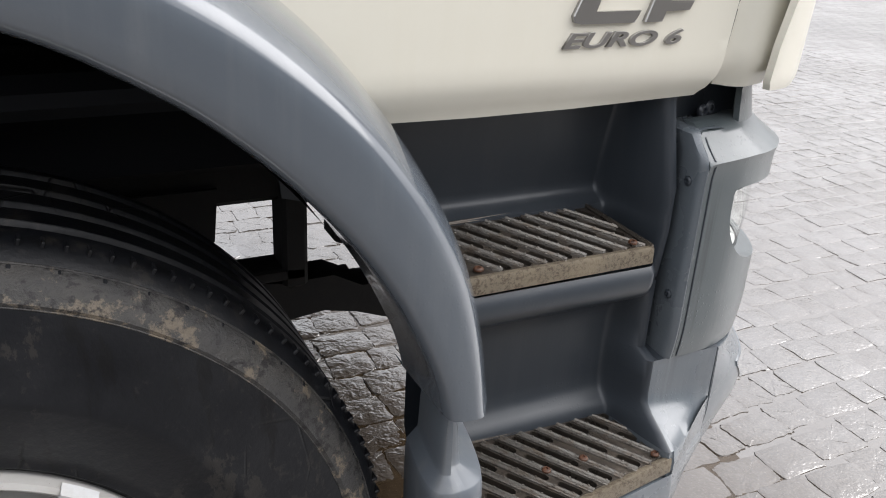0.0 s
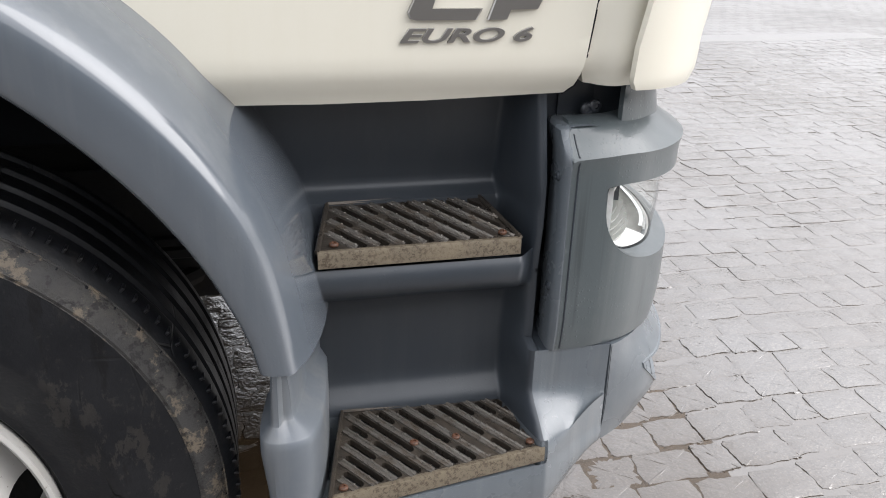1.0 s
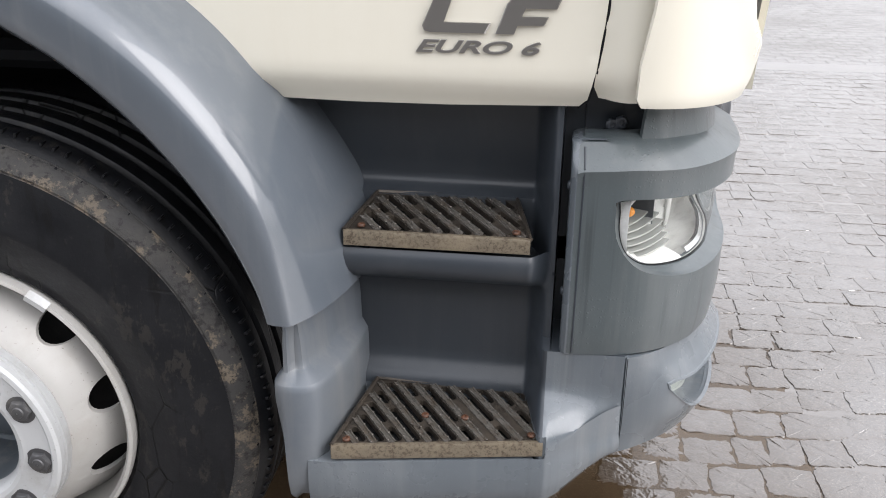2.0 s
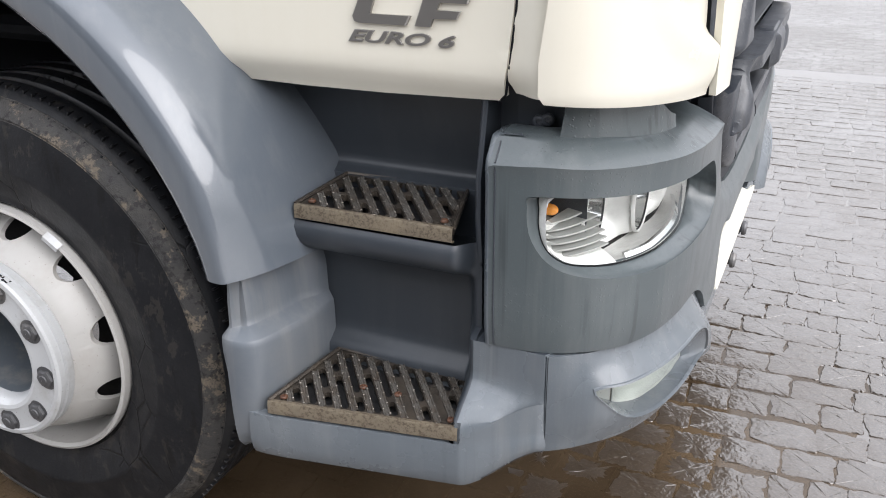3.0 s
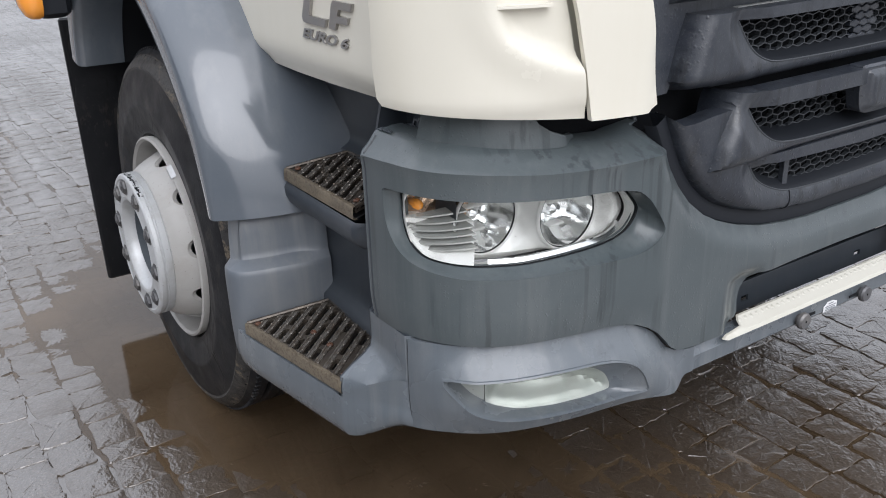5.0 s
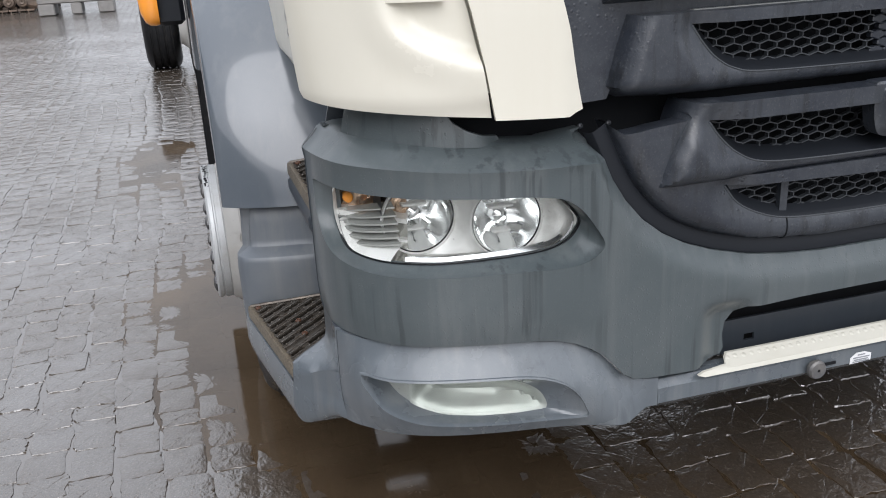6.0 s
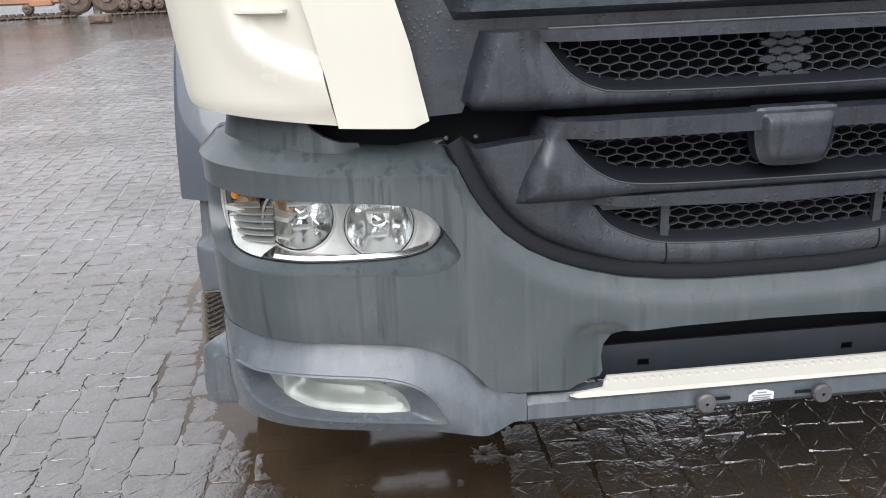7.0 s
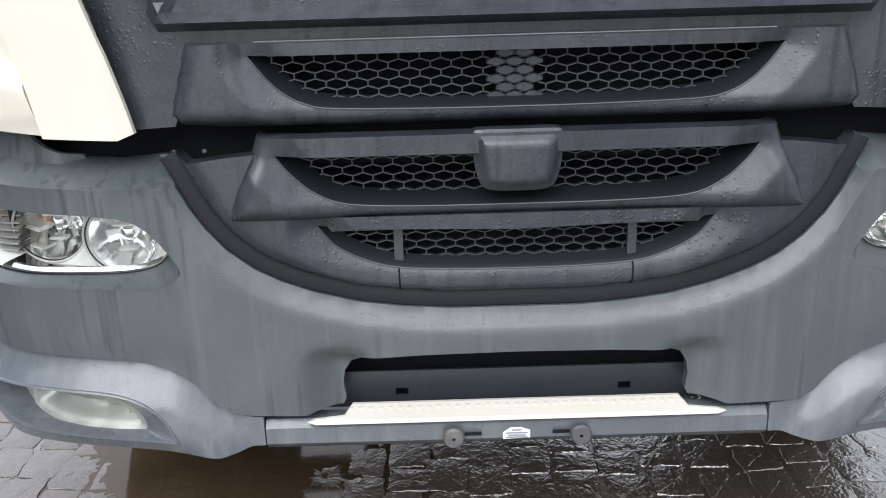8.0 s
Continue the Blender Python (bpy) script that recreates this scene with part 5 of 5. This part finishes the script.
    # added dark sheet below the plate, for the shade seen in the slots
    low = [tuple(centre + (arr(p) - centre) * .97) for p in outline]
    part("slot_shade_sheet", sheet(low, [], .03, lambda x, y, d: top(x, y, d + .022), .003), CHASSIS, plate, "dark sheet standing for the shade under the slots")
    for s in screws:
        screw_head(tuple(top([s[0]], [s[1]], [-.002])[0]), .0072, (0, 0, 1), RUST, "screw", plate)
    return plate


tread([(-.620, -1.180), (-.266, -1.121), (-.288, -.988), (-.584, -.993)], .516, .537, 3, [(-.598, -1.163), (-.286, -1.108), (-.474, -1.084), (-.404, -1.080)])
tread([(-.616, -1.050), (-.306, -1.046), (-.332, -.905), (-.592, -.912)], .857, .876, 8, [(-.590, -1.034), (-.330, -1.030)])

# ---- front wheel ----
WC = (-1.28, .505)


def wheel_parts(flip):
    f = mirrored if flip else (lambda d: d)
    rim_ring = turned([(.278, -1.06), (.287, -1.125), (.2925, -1.148), (.2915, -1.160), (.2855, -1.163), (.279, -1.156), (.275, -1.130), (.271, -1.112), (.266, -1.075), (.262, -1.03), (.258, -.98), (.25, -.97)], WC, 96)
    wheel = part("wheel", f(rim_ring), RIM, truck, "dirty white steel wheel on a muddy tyre", 30)
    sidewall = [(.288, -1.075), (.2895, -1.135), (.300, -1.147), (.310, -1.146), (.320, -1.152), (.374, -1.160), (.380, -1.162), (.386, -1.160), (.44, -1.155), (.476, -1.145)]
    tread_line = [(.512, -1.120), (.523, -1.110), (.530, -1.094)]
    for y in (-1.062, -1.010, -.958, -.908):
        tread_line += [(.530, y - .010), (.528, y - .008), (.514, y - .005), (.514, y + .005), (.528, y + .008), (.530, y + .010)]
    tread_line += [(.530, -.885), (.523, -.872), (.505, -.858), (.44, -.83), (.36, -.83), (.30, -.87)]
    def flat(d):
        """The tyre's foot pressed flat on the ground."""
        return f(([(x, y, max(z, -.016)) for x, y, z in d[0]], d[1]))
    part("tyre", flat(turned(sidewall, WC, 128)), RUBBER, wheel, "black tyre sidewall with dried mud", 40)
    part("tyre_shoulder", flat(turned([(.476, -1.145), (.482, -1.1465), (.497, -1.138), (.508, -1.127), (.512, -1.120)], WC, 128)), WORN, wheel, "worn brownish tyre shoulder", 40)
    part("tyre_tread", flat(turned(tread_line, WC, 128)), RUBBER, wheel, "grooved black tyre tread", 40)
    sip = []
    for k in range(150):
        a = 2 * math.pi * k / 150
        m = Matrix.Translation((WC[0], 0, WC[1])) @ Matrix.Rotation(-a, 4, "Y")
        v, q = block(.513, .5315, -1.107, -1.091, -.0022, .0022, .001)
        sip.append(([tuple(m @ Vector(p)) for p in v], q))
    part("tread_block", flat(joined(*sip)), RUBBER, wheel)
    nick = []
    for k in range(72):
        a = 2 * math.pi * k / 72
        m = Matrix.Translation((WC[0], 0, WC[1])) @ Matrix.Rotation(-a, 4, "Y")
        v, q = block(.480 if k % 3 else .486, .511, -1.1445, -1.120, -.0012, .0012 + .002 * (k % 2), .0006)
        sl = [(x, y - .0014 + (x - .480) * .70, z) for x, y, z in v]
        nick.append(([tuple(m @ Vector(p)) for p in sl], q))
    tagged(part("shoulder_nicks", flat(joined(*nick)), BLACK, wheel, "short dark nicks across the shoulder", 30), kind="stuff")
    for r, y, w in ((.4765, -1.1448, .0012), (.5118, -1.1202, .0016)):
        ring = [(WC[0] + r * math.cos(2 * math.pi * k / 120), y, WC[1] + r * math.sin(2 * math.pi * k / 120)) for k in range(121)]
        part("shoulder_edge", flat(tube(ring, w, 6)), WORN, wheel, "pale worn edge of the shoulder")
    # pressed disc with ten openings
    secs = []
    prof_r, prof_y = [.190, .204, .218, .233, .248, .260, .270], [-1.206, -1.202, -1.183, -1.152, -1.117, -1.084, -1.062]
    def disc(a, s, d):
        a, s = np.asarray(a, float), np.asarray(s, float)
        r, y = np.interp(s, np.linspace(0, .17, 7), prof_r), np.interp(s, np.linspace(0, .17, 7), prof_y)
        return np.stack([WC[0] + (r - .35 * d) * np.cos(a), y + d * .95, WC[1] + (r - .35 * d) * np.sin(a)], 1)
    for k in range(10):
        a0 = radians(36 * k + 10)
        hole = [(a0 + .135 * math.cos(q), .108 + .037 * math.sin(q)) for q in np.linspace(0, 2 * math.pi, 22, endpoint=False)]
        dv, df = sheet([(a0 - radians(18), 0), (a0 + radians(18), 0), (a0 + radians(18), .17), (a0 - radians(18), .17)], [hole], .03, disc, .012, .016)
        turn = [(math.degrees(math.atan2(p[2] - WC[1], p[0] - WC[0]) - a0) + 180) % 360 - 180 for p in dv]
        secs.append((dv, [q for q in df if len(q) == 3 or not all(abs(abs(turn[i]) - 18) < .05 for i in q)]))
    sector = part("disc", f(weld(joined(*secs))), RIM, wheel, "white wheel disc with round openings", 40)
    hub = part("hub_ring", f(turned([(.196, -1.195), (.203, -1.206), (.2035, -1.222), (.1995, -1.224), (.1995, -1.228), (.2035, -1.230), (.203, -1.240), (.198, -1.2445), (.190, -1.246), (.186, -1.2435), (.146, -1.2435), (.138, -1.246), (.130, -1.244), (.124, -1.238), (.1185, -1.226), (.1165, -1.212)], WC, 96)), HUB, wheel, "scuffed silver hub ring", 30)
    nut = None
    for k in range(10):
        a = radians(36 * k + 27)
        c = (WC[0] + .1675 * math.cos(a), WC[1] + .1675 * math.sin(a))
        rings = []
        for r, y, n6 in ((.0265, -1.2430, 0), (.0262, -1.2442, 0), (.0215, -1.2440, 0), (.0190, -1.2445, 1), (.0185, -1.2500, 1), (.0155, -1.2520, 0), (.0105, -1.2525, 0), (.009, -1.2545, 0), (.001, -1.2555, 0)):
            row = []
            for j in range(24):
                q = 2 * math.pi * j / 24
                rr = r / math.cos((q % (math.pi / 3)) - math.pi / 6) * .93 if n6 else r
                row.append((rr * math.cos(q), y, rr * math.sin(q)))
            rings.append(row)
        if nut is None:
            nut = part("nut", f(lofted(rings, True)), NUT, wheel, "dark oily wheel nut", 30)
            mesh_of_nut = nut.data
        else:
            nut = part("nut", mesh_of_nut, NUT, wheel, "dark oily wheel nut")
        nut.location = (c[0], 0, c[1])
    part("balance_weight", f(turned([(.280, -1.1645), (.287, -1.1645), (.2935, -1.157), (.2955, -1.155), (.289, -1.168), (.280, -1.1675)], WC, 10, 52, 60)), HUB, wheel)
    part("brake_drum", f(turned([(.256, -.95), (.254, -1.045), (.20, -1.055), (.13, -1.06)], WC, 60)), CHASSIS, wheel)
    part("bore", f(turned([(.1168, -1.213), (.1175, -1.19), (.1175, -1.13), (.112, -1.09), (.098, -1.082), (.092, -1.10), (.085, -1.106), (.05, -1.108), (.004, -1.108)], WC, 48)), BORE, wheel, "dull grey hub inside the wheel's bore", 40)
    chip = random.Random(9)
    flakes = []
    for a in np.arange(58, 96, 1.1):
        b = a + chip.uniform(-1.5, 1.5)
        w = chip.uniform(.001, .007)
        y = -1.2385 + chip.uniform(-.003, .007)
        flakes.append(turned([(.2039, y - w * .3), (.2042, y), (.2038, y + w)], WC, 3, b, b + chip.uniform(.5, 2.8)))
    tagged(part("paint_chips", f(joined(*flakes)), BLACK, wheel, "dark chips where the hub's paint is scraped off", 20), kind="stuff")
    return wheel


wheel_parts(False)
wheel_parts(True)

# ---- behind and below ----
for s in (-1, 1):
    y0, y1 = sorted((s * .38, s * .46))
    part("chassis_rail", block(-9.0, -.45, y0, y1, .76, .99, .01), CHASSIS, truck, "black steel chassis rail")
    y0, y1 = sorted((s * .40, s * .48))
    part("leaf_spring", joined(block(-2.2, -.66, y0, y1, .600, .625, .004), block(-2.1, -.80, y0, y1, .628, .65, .004), block(-1.9, -.95, y0, y1, .653, .675, .004)), CHASSIS, truck, "black leaf spring")
    part("spring_hanger", joined(block(-.705, -.655, y0, y1, .58, .80, .008), block(-.60, -.57, y0, y1, .66, .80, .008)), CHASSIS, truck)
    link = [(-1.3, .500), (-.70, .507), (-.62, .516), (-.55, .500), (-.47, .470), (-.40, .460), (-.40, .556), (-.54, .560), (-.60, .592), (-.70, .590), (-.80, .604), (-1.3, .600)]
    seat = [(-1.42, .60), (-.90, .60), (-.855, .655), (-.83, .70), (-.82, .80), (-1.42, .80)]
    for nm, loop in (("spring_eye", link), ("spring_seat", seat)):
        part(nm, sheet(loop, [], .05, lambda x, z, d: np.stack([x, np.full(len(x), 1.0) * (s * .39) + d, z], 1), s * .08, .04), CHASSIS, truck)
    part("track_rod", tube([(-1.15, s * .85, .47), (-.98, s * .60, .545), (-.80, s * .44, .557), (-.55, s * .40, .555)], .022), CHASSIS, truck)
    part("mud_flap", block(-1.99, -1.965, *sorted((s * .80, s * 1.21)), .13, 1.05, .006), RUBBER, truck, "black rubber mud flap behind the wheel")
part("front_axle", joined(block(-1.34, -1.22, -.80, .80, .38, .48, .02), tube([(-1.28, -.95, .505), (-1.28, -.78, .46)], .06, 14), tube([(-1.28, .95, .505), (-1.28, .78, .46)], .06, 14)), CHASSIS, truck, "black front axle beam")
part("engine", joined(block(-2.2, -1.0, -.34, .34, .62, 1.15, .04), block(-1.9, -1.2, -.25, .25, .45, .64, .05)), CHASSIS, truck, "black engine under the cab")
part("radiator", block(-.24, -.13, -.48, .48, .50, 1.2, .02), CHASSIS, truck)
part("cab_floor", block(-2.05, -.16, -.98, .98, 1.09, 1.14, .02), BLACK, truck, "black cab floor")
part("inner_wing", block(-1.80, -.74, -.80, -.77, .95, 1.20, .01), BLACK, truck)
part("inner_wing", block(-1.80, -.74, .77, .80, .95, 1.20, .01), BLACK, truck)


def cab_shell():
    """The plain upper cab that closes the truck above its doors."""
    rows = []
    for z, i in ((1.495, .0), (1.75, .01), (2.05, .05), (2.35, .11), (2.55, .16), (2.66, .26), (2.70, .45), (2.70, .95)):
        row = []
        for u in np.linspace(-1.13, 1.13, 61):
            p = front([u], [z], [.03 + i])[0]
            row.append(tuple(p))
        row = [(-2.02 + i * .4, row[0][1], z)] + row + [(-2.02 + i * .4, row[-1][1], z)]
        rows.append(row)
    return lofted(rows, True)


shell = part("cab_shell", cab_shell(), CREAM, truck, "plain cream upper cab", 40)
part("back_wall", block(-2.05, -2.01, -1.0, 1.0, 1.1, 2.5, .02), CREAM, truck)
part("windscreen", sheet(both([(0, 1.62), (.86, 1.62), (.90, 1.70), (.86, 2.30), (0, 2.33)]), [], .06, lambda u, z, d: front(u, z, d + .018 + np.interp(z, [1.495, 1.75, 2.05, 2.35], [0, .01, .05, .11])), .004), CABGLASS, shell, "dark windscreen")

# ---- amber side lamp on the rear of the arch ----
lamp_house = part("side_lamp", block(-1.80, -1.67, -1.312, -1.22, 1.088, 1.285, .014), BAND, truck, "dark side lamp housing on the wheel arch")
part("lamp_lens", lofted([[(-1.705 + .066 * k * math.copysign(abs(math.cos(a)) ** .7, math.cos(a)), y, 1.185 + .098 * k * math.copysign(abs(math.sin(a)) ** .7, math.sin(a)))
                           for a in np.linspace(0, 2 * math.pi, 24, endpoint=False)] for k, y in ((.96, -1.300), (1, -1.312), (.98, -1.330), (.88, -1.344), (.6, -1.356), (.02, -1.361))], True), AMBER, lamp_house, "amber lamp lens")

# ---- other things in the yard ----
def rear_wheel(x, y0, y1):
    t = thing("trailer_wheel", "black trailer tyre standing on wet paving", "wheel")
    s = 1 if y1 > y0 else -1
    c = (x, .51)
    w = abs(y1 - y0)
    prof = [(.30, y0 + .04), (.33, y0 + .004), (.42, y0), (.48, y0 + .02), (.512, y0 + .05)]
    for k in range(4):
        y = y0 + .05 + (w - .1) * (k + .5) / 4
        prof += [(.518, y - .012), (.506, y - .009), (.506, y + .009), (.518, y + .012)]
    prof += [(.512, y1 - .05), (.48, y1 - .02), (.42, y1), (.33, y1 - .004), (.30, y1 - .04)]
    part("tyre", turned(prof, c, 72), RUBBER, t, "black grooved trailer tyre")
    part("rim", turned([(.30, y0 + .04), (.305, y0 + .02), (.28, y0 + .03), (.26, y0 + .12), (.12, y0 + .14), (.11, y0 + .08), (.01, y0 + .08)], c, 48), RIM, t, "white steel rim")
    return t


rear_wheel(-8.9, -1.59, -1.22)
rw = thing("rear_wheel", "rear wheel with a white rim beside the trailer tyre", "wheel")
part("tyre", turned([(.30, -.92), (.33, -.90), (.42, -.89), (.50, -.90), (.515, -.94), (.515, -1.10), (.50, -1.13), (.42, -1.14), (.33, -1.135), (.30, -1.12)], (-8.2, .51), 72), RUBBER, rw, "black tyre")
part("rim", turned([(.30, -1.12), (.308, -1.145), (.29, -1.15), (.275, -1.12), (.255, -1.14), (.20, -1.20), (.195, -1.22), (.12, -1.22), (.10, -1.15), (.01, -1.15)], (-8.2, .51), 60), RIM, rw, "white rim")


def excavator(x, y0, y1, label, paint):
    """The lower part of a crawler: running gear and chassis side; the far end of the yard."""
    t = thing("excavator", label, "excavator")
    n = int((y1 - y0) / .17)
    shoe = None
    for z, k0 in ((.035, 0), (.80, 1)):
        for k in range(n):
            y = y0 + k * .17
            if shoe is None:
                shoe = part("track_shoe", joined(block(-.25, .25, -.078, .078, -.018, .018, .006), block(-.25, .25, -.05, -.03, -.05, -.01, .004), block(-.05, .05, -.06, .06, .01, .07, .01)), TRACK, t, "rusty steel track shoe")
                sd = shoe.data
            else:
                shoe = part("track_shoe", sd, TRACK, t, "rusty steel track shoe")
            shoe.matrix_local = pose(x, y, z, 180 if k0 else 0, 0, 0)
    roller = None
    for k in range(7):
        y = y0 + .35 + k * (y1 - y0 - .7) / 6
        d = turned([(.01, 0), (.05, -.02), (.06, 0), (.10, .01), (.11, .03), (.11, .1), (.13, .105), (.13, .13), (.01, .13)], (0, 0), 24)
        r = part("roller", d, TRACK, t, "rusty track roller")
        r.matrix_local = Matrix.Translation((x + .2, y, .21)) @ pose(0, 0, 0, 0, 0, 90)
    part("track_frame", joined(block(x - .15, x + .12, y0 + .3, y1 - .3, .30, .62, .04), block(x - .1, x + .16, y0 + .5, y0 + 1.0, .26, .40, .02), block(x - .1, x + .16, y1 - 1.1, y1 - .6, .26, .40, .02)), paint, t, "painted track frame")
    for y in (y0, y1 - .1):
        part("sprocket", turned([(.01, -.2), (.12, -.22), (.14, -.18), (.30, -.17), (.36, -.12), (.36, .12), (.01, .12)], (0, 0), 28), TRACK, t, "track end wheel").matrix_local = Matrix.Translation((x, y, .41)) @ pose(0, 0, 0, 0, 0, 90)
    part("body", block(x - 2.6, x - .1, y0 + .4, y1 - .4, .95, 2.0, .08), paint, t, "machine body")
    return t


_n = Nodes("rusty_track_steel", (.13, .10, .08), .65, .3)
_n.tint(_n.ramp(_n.noise(8.0, 5.0), .45, .7, 0, .7), (.24, .17, .12))
TRACK = _n.mat
_n = Nodes("faded_orange_paint", (.42, .22, .13), .6)
_n.tint(_n.ramp(_n.noise(5.0, 6.0), .45, .75, 0, .7), (.25, .17, .13))
ORANGE = _n.mat
_n = Nodes("wet_concrete", (.22, .21, .20), .55)
_n.tint(_n.ramp(_n.noise(6.0, 6.0), .45, .75, 0, .6), (.12, .115, .11))
_n.bump(_n.noise(40.0, 5.0), .4, .01)
CONCRETE = _n.mat
WHITEPOST = silver("white_post_paint", (.78, .78, .76), .5, 0)

excavator(-19.6, -12.2, -6.75, "rusty orange crawler excavator with steel tracks far off", ORANGE)
excavator(-19.6, -6.15, -3.9, "dark rusty crawler with steel tracks beside the excavator", TRACK)
ballast = thing("ballast_block", "grey concrete ballast block with two fork pockets", "concrete block")
part("block_body", joined(block(-18.4, -17.7, -3.75, -2.35, .22, .40, .02), block(-18.4, -17.7, -3.75, -3.45, 0, .22, .02), block(-18.4, -17.7, -3.15, -2.95, 0, .22, .02), block(-18.4, -17.7, -2.65, -2.35, 0, .22, .02)), CONCRETE, ballast)
kerb_box = thing("steel_box", "small rusty steel box lying on the paving", "box")
part("box_body", joined(block(-17.5, -17.2, -6.0, -5.6, 0, .17, .02), block(-17.205, -17.18, -5.92, -5.68, .04, .13, .005)), TRACK, kerb_box)
post = thing("white_post", "white painted post between the machines", "post")
part("post_body", block(-20.0, -19.85, -6.60, -6.44, 0, 2.4, .02), WHITEPOST, post)
rack = thing("steel_rack", "dark steel rack with white uprights behind the crawler", "rack")
for k in range(10):
    y = -6.12 + k * .247
    part("upright", block(-20.02, -19.95, y, y + .07, .0, 2.2, .01), WHITEPOST, rack, "white upright")
part("rack_back", block(-20.3, -20.25, -6.3, -3.6, 0, 2.2, .02), CHASSIS, rack, "dark sheet behind the uprights")

# ---- added unseen wall: closes the camera's side and blocks low sky light ----
_n = Nodes("dark_sky_blocker", (.075, .078, .075), .6)
_n.tint(_n.ramp(_n.noise(1.5, 5.0), .45, .7, 0, .6), (.11, .11, .105))
_n.bump(_n.noise(6.0, 3.0, .5, (1, 1, .02)), .4, .03)
blocker = part("sky_blocker_wall", joined(block(-12, 26, -13.4, -13.1, -.1, 5.6, .02), block(-12.1, 26.1, -13.5, -13.0, 5.6, 5.75, .02)), _n.mat, None)
tagged(blocker, "unseen plain dark wall added to block low sky light", "wall", kind="structure")

# ---- standing water ----
LEVEL = -.0084
xs, ys = np.linspace(-19.5, 7.5, 28), np.linspace(-9.5, 7.5, 18)
puddle = part("puddle", lofted([[(x, y, LEVEL) for x in xs] for y in ys]), WATER, None, angle=60, solve=False)
tagged(puddle, "still brown rain water standing between and over the pavers", "puddle", kind="structure")

# ---- pavers ----
pavement = tagged(new("pavement"), "worn wet grey-brown stone pavers with silty joints", "pavement", kind="structure")
rnd = random.Random(21)


def paver_outline(r):
    """A worn paver of unit size with uneven, rounded sides."""
    base = [(-.44, -.5), (-.12, -.5), (.2, -.5), (.45, -.49), (.5, -.42), (.5, 0), (.495, .43), (.44, .495), (.1, .5), (-.2, .5), (-.45, .49), (-.5, .42), (-.5, 0), (-.495, -.43)]
    lean, tap = r.uniform(-.09, .09), r.uniform(-.09, .09)
    return [(x + lean * y + r.uniform(-.038, .030), y * (1 + tap * x) + r.uniform(-.050, .040)) for x, y in base]


FORMS = [paver_outline(rnd) for _ in range(16)]


def paver_points(form, ln, wd, r, fine):
    """Rings of a paver: foot, shoulder, edge, top; and its faces. The fine ones have a pitted top."""
    if fine:
        for a in (.030, .022):
            form = [q for p, n in zip(form, form[1:] + form[:1]) for q in (p, ((p[0] + n[0]) / 2 + r.uniform(-a, a), (p[1] + n[1]) / 2 + r.uniform(-a, a)))]
    n = len(form)
    rings = []
    tops = ((.93, -.0012, .0010), (.66, .0, .0006), (.30, .0006, .0006)) if fine else ((.955, -.0016, .0005), (.76, .0, .0006))
    for k, h, w in ((1.0, -.030, 0), (1.0, -.0055, .001)) + tops:
        rings.append([(x * (ln * k if fine and k < .9 else ln - (1 - k) * .075), y * (wd * k if fine and k < .9 else wd - (1 - k) * .075), h + r.uniform(-w, w)) for x, y in form])
    v, f = lofted(rings, True)
    m = len(rings) - 1
    return v + [(0, 0, r.uniform(-.001, .0012))], f + [(m * n + i, m * n + (i + 1) % n, (m + 1) * n) for i in range(n)]


LENGTHS = (.092, .113, .132, .150, .170)
ROW = .118
meshes = {}
loose_v, loose_f = [], []
count = 0
for x0, x1, y0, y1 in ((-7.0, 5.0, -4.6, 4.6), (-13.2, -7.0, -4.6, -.4)):
    for j in range(int(y0 / ROW), int(y1 / ROW)):
        x = x0 + rnd.uniform(-.1, 0)
        while x < x1:
            li = rnd.choice((0, 1, 2, 2, 3, 3, 4))
            fi = rnd.randrange(16)
            ln = LENGTHS[li]
            cx = x + ln / 2
            cy = j * ROW + .016 * math.sin(x * 2.3 + j * .25) + .010 * math.sin(x * 5.1 + j * .6) + rnd.uniform(-.008, .008)
            h = lie(cx, cy) + rnd.uniform(-.0013, .0013)
            sx = (lie(cx + .1, cy) - lie(cx - .1, cy)) / .2 + rnd.uniform(-.0045, .0045)
            sy = (lie(cx, cy + .1) - lie(cx, cy - .1)) / .2 + rnd.uniform(-.0045, .0045)
            near = -1.9 < cx < 1.3 and -2.1 < cy < -.55 and count < 300
            fine = -3.2 < cx < .8 and -1.9 < cy < 1.3
            if near:
                key = fi, li
                if key not in meshes:
                    v, f = paver_points(FORMS[fi], ln - .001, ROW - .003, rnd, fine)
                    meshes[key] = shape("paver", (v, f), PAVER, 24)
                ob = new("paver", meshes[key])
                ob.parent = pavement
                ob.matrix_local = Matrix.Translation((cx, cy, h)) @ Matrix.Rotation(sy, 4, "X") @ Matrix.Rotation(-sx, 4, "Y")
                count += 1
            else:
                v, f = paver_points(FORMS[fi], ln - .001, ROW - .003, rnd, fine)
                k = len(loose_v)
                loose_v += [(cx + a, cy + b, h + c + sx * a + sy * b) for a, b, c in v]
                loose_f += [tuple(i + k for i in q) for q in f]
            x += ln
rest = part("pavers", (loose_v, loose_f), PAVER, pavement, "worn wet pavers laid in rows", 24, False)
tagged(rest, kind="stuff")
